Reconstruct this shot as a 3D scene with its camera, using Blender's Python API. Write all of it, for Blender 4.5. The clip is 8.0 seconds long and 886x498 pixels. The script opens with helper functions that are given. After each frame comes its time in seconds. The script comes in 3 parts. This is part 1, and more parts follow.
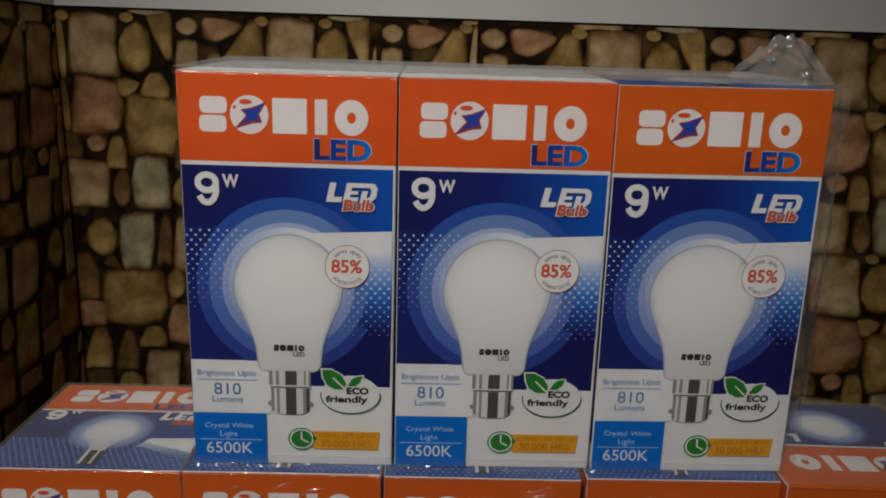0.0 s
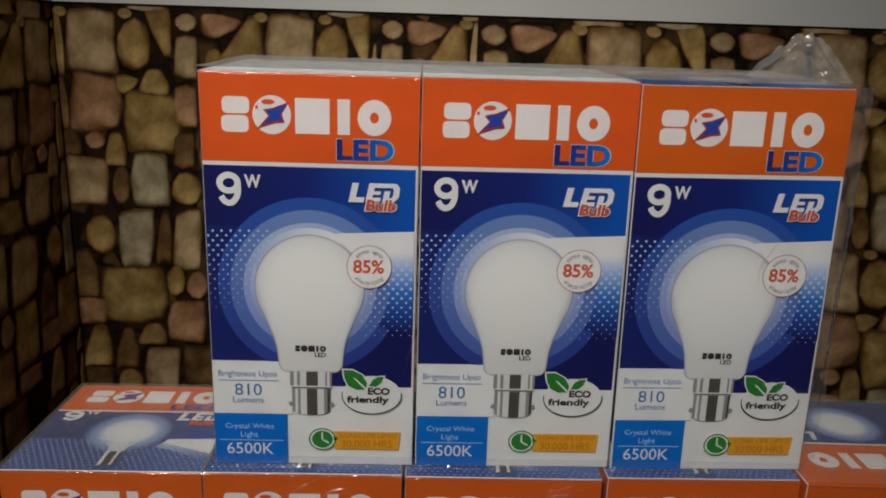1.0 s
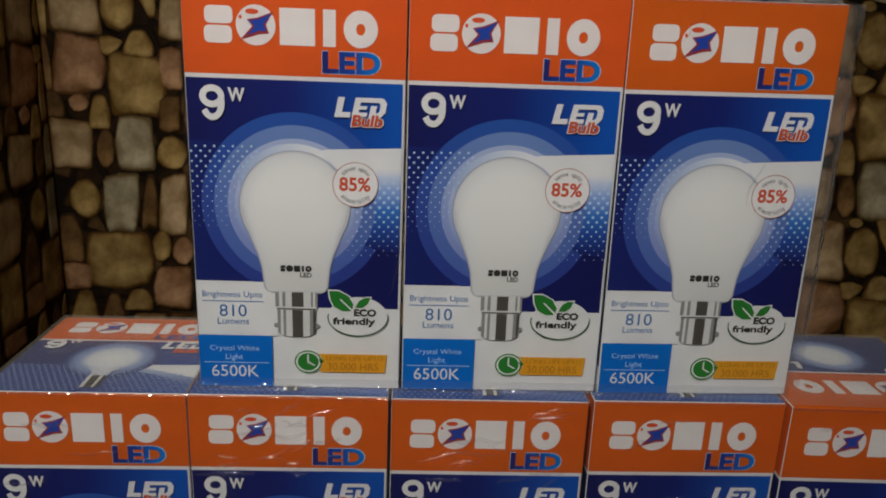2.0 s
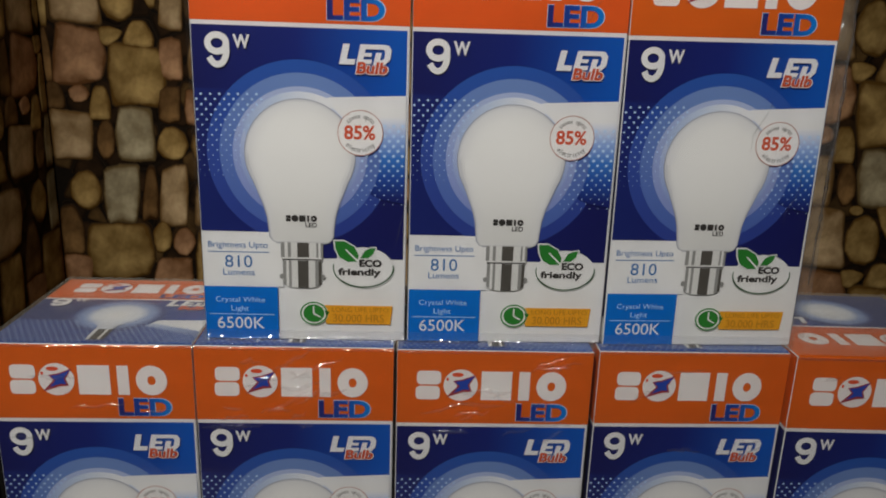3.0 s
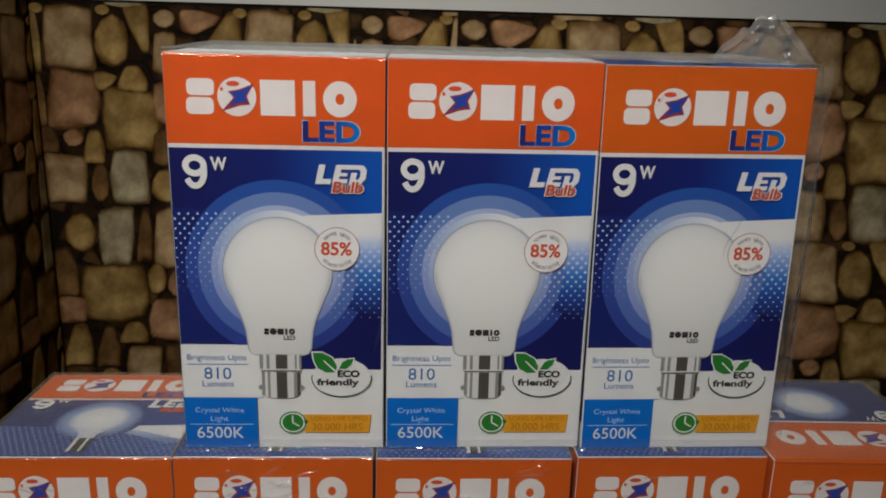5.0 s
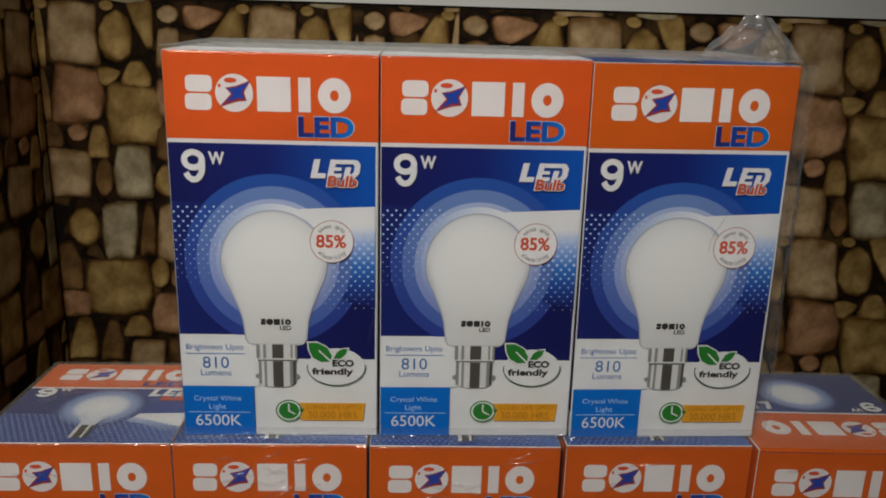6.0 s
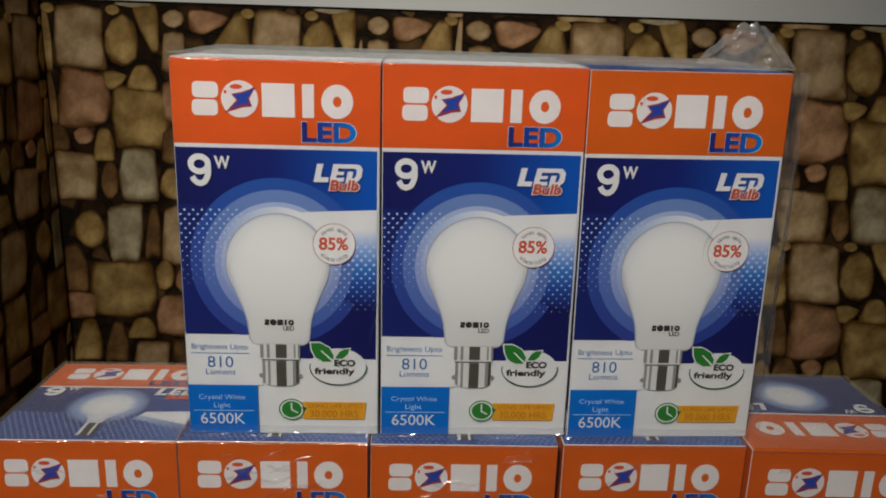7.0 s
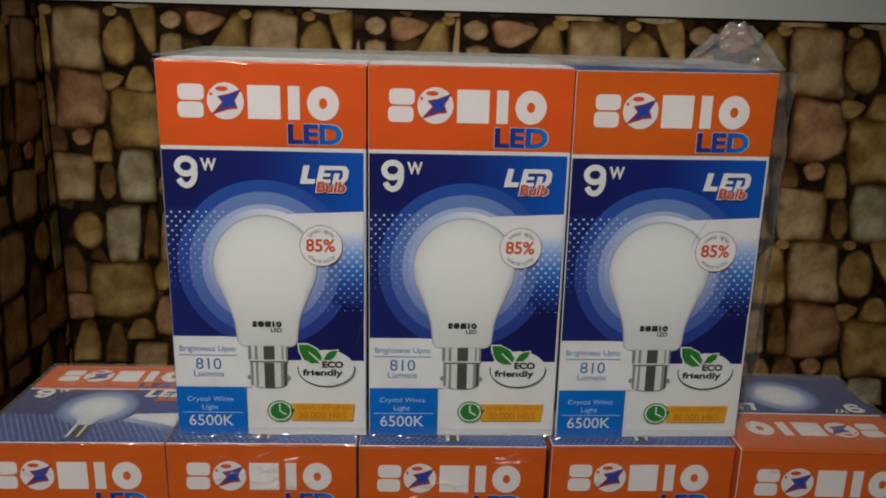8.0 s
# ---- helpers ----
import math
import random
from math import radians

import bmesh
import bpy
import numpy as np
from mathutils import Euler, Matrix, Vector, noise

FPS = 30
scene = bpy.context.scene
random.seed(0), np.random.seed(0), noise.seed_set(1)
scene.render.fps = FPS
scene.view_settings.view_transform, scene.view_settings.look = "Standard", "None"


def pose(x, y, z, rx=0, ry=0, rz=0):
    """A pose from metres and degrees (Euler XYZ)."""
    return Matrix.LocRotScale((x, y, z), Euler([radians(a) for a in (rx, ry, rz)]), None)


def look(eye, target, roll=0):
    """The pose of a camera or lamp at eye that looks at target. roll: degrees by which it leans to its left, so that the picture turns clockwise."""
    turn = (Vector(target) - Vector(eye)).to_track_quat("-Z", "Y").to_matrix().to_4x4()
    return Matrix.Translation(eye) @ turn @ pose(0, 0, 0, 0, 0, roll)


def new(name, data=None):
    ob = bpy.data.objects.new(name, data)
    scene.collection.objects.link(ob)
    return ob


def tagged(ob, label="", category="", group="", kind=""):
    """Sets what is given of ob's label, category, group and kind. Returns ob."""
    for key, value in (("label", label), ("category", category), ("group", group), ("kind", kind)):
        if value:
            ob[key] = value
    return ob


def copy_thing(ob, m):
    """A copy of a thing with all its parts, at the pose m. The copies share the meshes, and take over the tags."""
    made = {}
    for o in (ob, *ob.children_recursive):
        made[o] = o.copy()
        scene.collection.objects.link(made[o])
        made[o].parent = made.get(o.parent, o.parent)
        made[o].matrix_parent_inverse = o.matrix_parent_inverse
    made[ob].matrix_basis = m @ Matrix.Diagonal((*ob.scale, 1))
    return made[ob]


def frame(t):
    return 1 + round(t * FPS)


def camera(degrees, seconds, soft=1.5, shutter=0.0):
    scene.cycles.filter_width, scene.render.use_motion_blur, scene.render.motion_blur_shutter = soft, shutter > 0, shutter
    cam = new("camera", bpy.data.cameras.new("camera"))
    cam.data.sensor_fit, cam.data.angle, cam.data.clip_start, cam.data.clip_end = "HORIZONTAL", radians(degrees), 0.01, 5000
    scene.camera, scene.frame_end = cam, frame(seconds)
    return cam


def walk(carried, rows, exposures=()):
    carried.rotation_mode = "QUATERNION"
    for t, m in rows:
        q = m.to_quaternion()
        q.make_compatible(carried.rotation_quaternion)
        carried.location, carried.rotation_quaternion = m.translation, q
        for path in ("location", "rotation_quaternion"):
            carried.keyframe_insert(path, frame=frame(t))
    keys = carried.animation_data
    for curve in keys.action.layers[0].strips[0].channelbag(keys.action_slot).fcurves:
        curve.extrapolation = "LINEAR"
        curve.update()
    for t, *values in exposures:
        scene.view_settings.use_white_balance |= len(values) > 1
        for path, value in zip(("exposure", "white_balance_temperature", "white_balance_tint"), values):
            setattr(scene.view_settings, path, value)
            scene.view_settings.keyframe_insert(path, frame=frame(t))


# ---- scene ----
cam = camera(60.45, 8.0, soft=1.9)
EXPOSURES = [(0, -0.42), (0.6, -0.54), (0.8, -0.16), (1.7, -0.22), (2.8, 0.02), (4.0, 0.02), (5.0, -0.10), (6.5, -0.10), (7.0, 0.0), (7.5, -0.20), (8, -0.12)]
PATH = [
    (0, (0.06998, -0.21573, 0.12186), (0.08186, 0.26908, 0.00012), 1.83),
    (0.2, (0.06546, -0.21347, 0.12320), (0.07831, 0.27111, 0.00067), 1.64),
    (0.5, (0.06162, -0.21298, 0.12225), (0.07535, 0.27109, -0.00220), 1.94),
    (0.8, (0.05993, -0.21436, 0.12441), (0.07330, 0.27058, 0.00334), 1.92),
    (1, (0.06181, -0.21487, 0.12281), (0.07754, 0.26913, -0.00165), 1.82),
    (1.5, (0.06317, -0.21753, 0.11107), (0.08183, 0.26442, -0.02074), 2.01),
    (1.7, (0.06222, -0.21717, 0.10750), (0.08347, 0.26285, -0.03081), 2.20),
    (2.8, (0.06445, -0.21823, 0.09573), (0.09071, 0.26281, -0.03810), 2.21),
    (3, (0.06131, -0.22166, 0.09051), (0.08539, 0.25858, -0.04656), 1.97),
    (3.5, (0.05913, -0.22059, 0.09494), (0.08448, 0.25955, -0.04223), 2.07),
    (4, (0.05859, -0.21939, 0.09871), (0.08280, 0.26140, -0.03642), 2.04),
    (4.5, (0.06176, -0.21789, 0.10308), (0.08769, 0.26349, -0.02959), 2.04),
    (5, (0.06732, -0.21719, 0.11812), (0.09207, 0.26634, -0.00673), 1.53),
    (5.2, (0.07079, -0.21843, 0.11877), (0.09406, 0.26458, -0.00835), 1.48),
    (6.3, (0.07042, -0.22418, 0.11898), (0.09217, 0.25875, -0.00870), 1.68),
    (6.5, (0.06903, -0.22502, 0.12144), (0.08982, 0.25875, -0.00317), 1.69),
    (7, (0.07157, -0.22840, 0.11993), (0.09143, 0.25521, -0.00546), 1.73),
    (7.5, (0.07631, -0.22866, 0.12084), (0.09736, 0.25495, -0.00437), 1.75),
    (8, (0.07605, -0.22836, 0.12059), (0.09487, 0.25518, -0.00524), 1.49),
]
walk(cam, [(t, look(eye, target, roll)) for t, eye, target, roll in PATH], exposures=EXPOSURES)

# ---- world and light ----
world = bpy.data.worlds.new("world")
scene.world = world
world.use_nodes = True
world.node_tree.nodes["Background"].inputs[0].default_value = (1.0, 0.93, 0.82, 1)
world.node_tree.nodes["Background"].inputs[1].default_value = 0.05


def area_lamp(name, eye, target, size, power, colour):
    data = bpy.data.lights.new(name, "AREA")
    data.shape, data.size, data.energy, data.color = "DISK", size, power, colour
    data.spread = math.radians(54)
    ob = new(name, data)
    ob.matrix_world = look(eye, target)
    return tagged(ob, kind="structure")


area_lamp("room_lamp", (-0.28, -0.85, 0.90), (0.17, 0.80, -0.16), 0.14, 1.62, (1.0, 0.965, 0.91))


# ---- materials ----
def material(name, colour, rough=0.5, metal=0.0, coat=0.0, mottle=0.0, scale=60.0, bump=0.0, bump_scale=400.0, spread=0.0, tint=None):
    """A surface with noise mottling of its colour, fine relief, and a spread of tone from object to object."""
    m = bpy.data.materials.new(name)
    m.use_nodes = True
    nt = m.node_tree
    n, link = nt.nodes, nt.links.new
    b = n["Principled BSDF"]
    b.inputs["Roughness"].default_value = rough
    b.inputs["Metallic"].default_value = metal
    b.inputs["Coat Weight"].default_value = coat
    b.inputs["Coat Roughness"].default_value = 0.12
    b.inputs["Base Color"].default_value = (*colour, 1)
    where = n.new("ShaderNodeTexCoord")
    out = None
    if mottle or tint:
        big = n.new("ShaderNodeTexNoise")
        big.inputs["Scale"].default_value = scale
        big.inputs["Detail"].default_value = 6
        link(where.outputs["Object"], big.inputs["Vector"])
        ramp = n.new("ShaderNodeValToRGB")
        dark = tint or tuple(c * (1 - mottle) for c in colour)
        light = tuple(min(1.0, c * (1 + mottle * 0.6)) for c in colour)
        ramp.color_ramp.elements[0].position, ramp.color_ramp.elements[0].color = 0.34, (*dark, 1)
        ramp.color_ramp.elements[1].position, ramp.color_ramp.elements[1].color = 0.66, (*light, 1)
        link(big.outputs["Fac"], ramp.inputs["Fac"])
        out = ramp.outputs["Color"]
        fine = n.new("ShaderNodeTexNoise")
        fine.inputs["Scale"].default_value = scale * 9
        fine.inputs["Detail"].default_value = 3
        link(where.outputs["Object"], fine.inputs["Vector"])
        mix = n.new("ShaderNodeMix")
        mix.data_type, mix.blend_type = "RGBA", "OVERLAY"
        mix.inputs["Factor"].default_value = min(0.5, mottle)
        link(out, mix.inputs["A"])
        link(fine.outputs["Fac"], mix.inputs["B"])
        out = mix.outputs["Result"]
    if spread:
        info = n.new("ShaderNodeObjectInfo")
        span = n.new("ShaderNodeMapRange")
        span.inputs["To Min"].default_value, span.inputs["To Max"].default_value = 1 - spread, 1 + spread
        link(info.outputs["Random"], span.inputs["Value"])
        hsv = n.new("ShaderNodeHueSaturation")
        hsv.inputs["Color"].default_value = (*colour, 1)
        link(span.outputs["Result"], hsv.inputs["Value"])
        if out:
            link(out, hsv.inputs["Color"])
        out = hsv.outputs["Color"]
    if out:
        link(out, b.inputs["Base Color"])
    if bump:
        grain = n.new("ShaderNodeTexNoise")
        grain.inputs["Scale"].default_value = bump_scale
        grain.inputs["Detail"].default_value = 4
        link(where.outputs["Object"], grain.inputs["Vector"])
        relief = n.new("ShaderNodeBump")
        relief.inputs["Strength"].default_value, relief.inputs["Distance"].default_value = bump, 0.001
        link(grain.outputs["Fac"], relief.inputs["Height"])
        link(relief.outputs["Normal"], b.inputs["Normal"])
    return m


def ink(name, colour, rough=0.32, mottle=0.05):
    return material(name, colour, rough=rough, mottle=mottle, scale=90, bump=0.03, bump_scale=700)


def gradient_ink(name, stops, low, high, axis="X"):
    """Printed ink that runs from one colour to another along the panel."""
    m = material(name, stops[0], rough=0.32, bump=0.03, bump_scale=700)
    n, link = m.node_tree.nodes, m.node_tree.links.new
    where, xyz, span = n.new("ShaderNodeTexCoord"), n.new("ShaderNodeSeparateXYZ"), n.new("ShaderNodeMapRange")
    span.inputs["From Min"].default_value, span.inputs["From Max"].default_value = low, high
    ramp = n.new("ShaderNodeValToRGB")
    for i, c in enumerate(stops):
        e = ramp.color_ramp.elements[i] if i < 2 else ramp.color_ramp.elements.new(1.0)
        e.color = (*c, 1)
    for i, e in enumerate(ramp.color_ramp.elements):
        e.position = i / (len(stops) - 1)
    for i, c in enumerate(stops):
        ramp.color_ramp.elements[i].color = (*c, 1)
    link(where.outputs["Object"], xyz.inputs[0])
    link(xyz.outputs[axis], span.inputs["Value"])
    link(span.outputs["Result"], ramp.inputs["Fac"])
    link(ramp.outputs["Color"], n["Principled BSDF"].inputs["Base Color"])
    return m


def radial_ink(name, stops, centre, radii):
    """Printed ink that runs outwards from a centre: stops of place and colour, centre and radii in millimetres."""
    m = material(name, stops[0][1], rough=0.32, bump=0.03, bump_scale=700)
    n, link = m.node_tree.nodes, m.node_tree.links.new
    where, shift, length, ramp = n.new("ShaderNodeTexCoord"), n.new("ShaderNodeMapping"), n.new("ShaderNodeVectorMath"), n.new("ShaderNodeValToRGB")
    sx, sy = 1000 / radii[0], 1000 / radii[1]
    shift.inputs["Scale"].default_value = (sx, sy, 0)
    shift.inputs["Location"].default_value = (-centre[0] / radii[0], -centre[1] / radii[1], 0)
    length.operation = "LENGTH"
    ramp.color_ramp.interpolation = "EASE"
    while len(ramp.color_ramp.elements) < len(stops):
        ramp.color_ramp.elements.new(1.0)
    for e, (place, c) in zip(ramp.color_ramp.elements, stops):
        e.position, e.color = place, (*c, 1)
    link(where.outputs["Object"], shift.inputs["Vector"])
    link(shift.outputs[0], length.inputs[0])
    link(length.outputs["Value"], ramp.inputs["Fac"])
    link(ramp.outputs["Color"], n["Principled BSDF"].inputs["Base Color"])
    return m


CARTON = material("coated_white_carton", (0.74, 0.74, 0.73), rough=0.38, mottle=0.05, scale=40, bump=0.04, bump_scale=600)
ORANGE = ink("orange_ink", (0.72, 0.105, 0.012))
ORANGE_WARM = ink("warm_orange_ink", (0.66, 0.120, 0.008))
WHITE = ink("white_ink", (0.80, 0.80, 0.79))
NAVY = gradient_ink("navy_to_blue_ink", [(0.006, 0.008, 0.10), (0.006, 0.016, 0.17), (0.002, 0.09, 0.46)], 0.0, 0.058)
DEEP = gradient_ink("deep_navy_ink", [(0.008, 0.018, 0.15), (0.008, 0.012, 0.13), (0.006, 0.008, 0.10)], 0.0, 0.06)
RING_A = gradient_ink("outer_ring_ink", [(0.026, 0.050, 0.28), (0.034, 0.075, 0.34), (0.022, 0.095, 0.40)], 0.032, 0.084, "Y")
RING_B = gradient_ink("middle_ring_ink", [(0.07, 0.13, 0.42), (0.11, 0.19, 0.48), (0.16, 0.26, 0.52)], 0.036, 0.080, "Y")
RING_C = gradient_ink("inner_ring_ink", [(0.21, 0.27, 0.55), (0.30, 0.37, 0.63), (0.40, 0.47, 0.67)], 0.040, 0.074, "Y")
GLOW = gradient_ink("pale_glow_ink", [(0.21, 0.29, 0.56), (0.38, 0.46, 0.68), (0.60, 0.66, 0.77)], 0.042, 0.072, "Y")
SWEEP_TAIL = gradient_ink("sweep_tail_ink", [(0.30, 0.40, 0.64), (0.52, 0.60, 0.73), (0.78, 0.785, 0.79)], 0.010, 0.036)
CAP_DARK = ink("dark_steel_ink", (0.085, 0.078, 0.068))
DOT_BLUE = gradient_ink("dot_field_ink", [(0.80, 0.80, 0.80), (0.30, 0.43, 0.74), (0.04, 0.18, 0.54), (0.015, 0.07, 0.34), (0.008, 0.016, 0.145)], 0.0685, 0.0445, "Y")
SKY = ink("bright_blue_ink", (0.0, 0.165, 0.60))
DOT_DIM = ink("dim_dot_ink", (0.32, 0.44, 0.68))
DOT = ink("pale_dot_ink", (0.47, 0.64, 0.86))
BULB_WHITE = gradient_ink("bulb_white_ink", [(0.68, 0.68, 0.66), (0.775, 0.775, 0.76), (0.78, 0.78, 0.77)], 0.030, 0.072, "Y")
BULB_DOME = radial_ink("bulb_dome_ink", [(0.0, (0.80, 0.80, 0.785)), (0.72, (0.785, 0.785, 0.77)), (0.93, (0.72, 0.72, 0.715)), (1.0, (0.60, 0.605, 0.62))], (29.8, 57.0), (15.8, 15.8))
BULB_RIM = ink("bulb_outline_ink", (0.34, 0.36, 0.42))
BULB_SHADE = ink("bulb_shade_ink", (0.60, 0.605, 0.61))
BULB_TURN = ink("bulb_turn_ink", (0.71, 0.71, 0.70))
GREY = ink("steel_grey_ink", (0.28, 0.28, 0.27))
DARK = ink("dark_ink", (0.035, 0.032, 0.03))
PALE = ink("pale_steel_ink", (0.72, 0.72, 0.70))
GREEN = ink("leaf_green_ink", (0.025, 0.22, 0.03))
GREEN_DARK = ink("dark_green_ink", (0.02, 0.10, 0.03))
RED = ink("orange_red_ink", (0.70, 0.09, 0.03))
RED_DARK = ink("dark_red_ink", (0.30, 0.035, 0.045))
RED_DULL = ink("dull_red_ink", (0.60, 0.085, 0.03))
AMBER = ink("amber_ink", (0.78, 0.36, 0.02))
BROWN_INK = ink("brown_text_ink", (0.46, 0.20, 0.012))
BADGE_RING = ink("badge_ring_ink", (0.40, 0.12, 0.06))
TEXT_BLUE = ink("text_blue_ink", (0.03, 0.16, 0.42))
TEXT_PALE = ink("pale_blue_text_ink", (0.42, 0.66, 0.92))
LED_BLUE = gradient_ink("led_letter_ink", [(0.015, 0.02, 0.16), (0.005, 0.06, 0.36), (0.0, 0.20, 0.66)], 0.038, 0.054)
BOLT = ink("bolt_blue_ink", (0.015, 0.06, 0.40))
GUM = material("dark_gap_paper", (0.012, 0.008, 0.005), rough=0.8, mottle=0.3, scale=14, bump=0.2, bump_scale=300)
GUM.node_tree.nodes["Principled BSDF"].inputs["Specular IOR Level"].default_value = 0.1


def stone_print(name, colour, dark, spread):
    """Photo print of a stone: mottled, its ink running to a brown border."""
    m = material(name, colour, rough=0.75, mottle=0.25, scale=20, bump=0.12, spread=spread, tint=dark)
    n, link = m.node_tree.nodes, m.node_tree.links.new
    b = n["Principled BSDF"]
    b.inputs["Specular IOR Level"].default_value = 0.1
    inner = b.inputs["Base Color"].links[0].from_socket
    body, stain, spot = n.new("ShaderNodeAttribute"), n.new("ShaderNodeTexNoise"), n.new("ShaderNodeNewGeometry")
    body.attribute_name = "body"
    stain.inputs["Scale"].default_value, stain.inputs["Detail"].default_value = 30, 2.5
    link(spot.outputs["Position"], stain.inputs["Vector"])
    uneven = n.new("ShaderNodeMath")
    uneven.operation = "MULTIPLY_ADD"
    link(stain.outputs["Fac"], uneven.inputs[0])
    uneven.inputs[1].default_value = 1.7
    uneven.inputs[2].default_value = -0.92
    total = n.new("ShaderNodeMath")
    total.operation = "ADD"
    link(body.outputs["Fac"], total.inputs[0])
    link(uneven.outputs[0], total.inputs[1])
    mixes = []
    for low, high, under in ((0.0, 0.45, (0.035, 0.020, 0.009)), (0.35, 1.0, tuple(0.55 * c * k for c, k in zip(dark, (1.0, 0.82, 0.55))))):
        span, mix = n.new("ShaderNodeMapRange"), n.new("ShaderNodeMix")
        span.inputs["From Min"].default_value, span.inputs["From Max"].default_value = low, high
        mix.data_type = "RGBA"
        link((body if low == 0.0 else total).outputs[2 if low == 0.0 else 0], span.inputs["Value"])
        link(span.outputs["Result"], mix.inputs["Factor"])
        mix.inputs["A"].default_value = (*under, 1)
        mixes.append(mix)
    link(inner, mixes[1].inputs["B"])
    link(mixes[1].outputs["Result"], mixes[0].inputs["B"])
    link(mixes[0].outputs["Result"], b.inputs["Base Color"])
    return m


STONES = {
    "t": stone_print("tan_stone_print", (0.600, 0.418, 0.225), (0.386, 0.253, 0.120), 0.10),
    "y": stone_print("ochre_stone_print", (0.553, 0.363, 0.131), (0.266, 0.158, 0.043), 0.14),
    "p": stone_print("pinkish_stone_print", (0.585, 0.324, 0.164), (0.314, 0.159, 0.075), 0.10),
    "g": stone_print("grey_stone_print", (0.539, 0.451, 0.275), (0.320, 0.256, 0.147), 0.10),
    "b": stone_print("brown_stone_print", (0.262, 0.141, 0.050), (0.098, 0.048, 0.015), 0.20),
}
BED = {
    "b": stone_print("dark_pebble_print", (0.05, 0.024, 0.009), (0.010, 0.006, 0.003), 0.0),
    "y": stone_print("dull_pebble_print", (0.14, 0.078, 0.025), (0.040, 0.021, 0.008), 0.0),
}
PAINT = material("white_wall_paint", (0.82, 0.82, 0.77), rough=0.6, mottle=0.05, scale=6, bump=0.1, bump_scale=120)
# Unseen room surfaces, kept dark so that they bounce little light.
ROOM_DARK = material("unseen_room_dark", (0.16, 0.14, 0.115), rough=0.8, mottle=0.08, scale=4, bump=0.15, bump_scale=90)
FLOOR = material("brown_floor_tile", (0.12, 0.09, 0.065), rough=0.5, mottle=0.2, scale=8, bump=0.1)
WOOD = material("brown_table_laminate", (0.16, 0.09, 0.045), rough=0.45, mottle=0.3, scale=18, bump=0.1)


def film_material(name, haze, rough, bump, scale, ior=1.45, milky=(0.75, 0.74, 0.72)):
    """Clear packing film: see-through, with gloss and a little haze."""
    m = bpy.data.materials.new(name)
    m.use_nodes = True
    n, link = m.node_tree.nodes, m.node_tree.links.new
    n.remove(n["Principled BSDF"])
    clear, gloss, milk = n.new("ShaderNodeBsdfTransparent"), n.new("ShaderNodeBsdfGlossy"), n.new("ShaderNodeBsdfDiffuse")
    clear.inputs["Color"].default_value = (0.97, 0.97, 0.97, 1)
    milk.inputs["Color"].default_value = (*milky, 1)
    gloss.inputs["Roughness"].default_value = rough
    where, crease, relief = n.new("ShaderNodeTexCoord"), n.new("ShaderNodeTexNoise"), n.new("ShaderNodeBump")
    crease.inputs["Scale"].default_value, crease.inputs["Detail"].default_value = scale, 3
    crease.inputs["Distortion"].default_value = 1.2
    link(where.outputs["Object"], crease.inputs["Vector"])
    link(crease.outputs["Fac"], relief.inputs["Height"])
    relief.inputs["Strength"].default_value, relief.inputs["Distance"].default_value = bump, 0.002
    link(relief.outputs["Normal"], gloss.inputs["Normal"])
    fresnel = n.new("ShaderNodeFresnel")
    fresnel.inputs["IOR"].default_value = ior
    link(relief.outputs["Normal"], fresnel.inputs["Normal"])
    a, b = n.new("ShaderNodeMixShader"), n.new("ShaderNodeMixShader")
    a.inputs["Fac"].default_value = haze
    link(clear.outputs[0], a.inputs[1])
    link(milk.outputs[0], a.inputs[2])
    link(fresnel.outputs[0], b.inputs["Fac"])
    link(a.outputs[0], b.inputs[1])
    link(gloss.outputs[0], b.inputs[2])
    link(b.outputs[0], n["Material Output"].inputs["Surface"])
    return m


FILM = film_material("clear_shrink_film", 0.008, 0.14, 0.05, 45)
FILM_CREASED = film_material("creased_clear_film", 0.014, 0.09, 0.20, 60)
# Film haze, raised to stand in for pale reflection at a low angle.
FILM_TOP = film_material("hazy_sheen_top_film", 0.13, 0.16, 0.20, 90, milky=(0.74, 0.66, 0.52))
FILM_TOP_CLEAR = film_material("clear_top_film", 0.035, 0.14, 0.20, 90)
FILM_EDGE = film_material("bent_film", 0.03, 0.08, 0.15, 200, 2.1)
FILM_SEAM = film_material("seam_film", 0.07, 0.08, 0.25, 120, 1.9)
FILM_LOOSE = film_material("crumpled_clear_film", 0.20, 0.20, 0.03, 110)


# ---- building helpers ----
def mesh_of(name, bm, mats):
    me = bpy.data.meshes.new(name)
    bm.to_mesh(me)
    bm.free()
    for m in mats if isinstance(mats, (list, tuple)) else [mats]:
        me.materials.append(m)
    return me


def part(name, bm, mat, parent=None, label="", m=None):
    """Links a bmesh as one mesh object under a thing or a part."""
    ob = new(name, mesh_of(name, bm, mat))
    ob.parent = parent
    if m is not None:
        ob.matrix_basis = m
    return tagged(ob, label)


def box_bm(x0, x1, y0, y1, z0, z1, bevel=0.0, segments=2):
    bm = bmesh.new()
    bmesh.ops.create_cube(bm, size=1)
    for v in bm.verts:
        v.co = Vector(((x0 + x1) / 2 + v.co.x * (x1 - x0), (y0 + y1) / 2 + v.co.y * (y1 - y0), (z0 + z1) / 2 + v.co.z * (z1 - z0)))
    if bevel:
        bmesh.ops.bevel(bm, geom=bm.edges[:], offset=bevel, segments=segments, affect="EDGES", profile=0.5)
    return bm


MM = 0.001
STEP = 0.00005


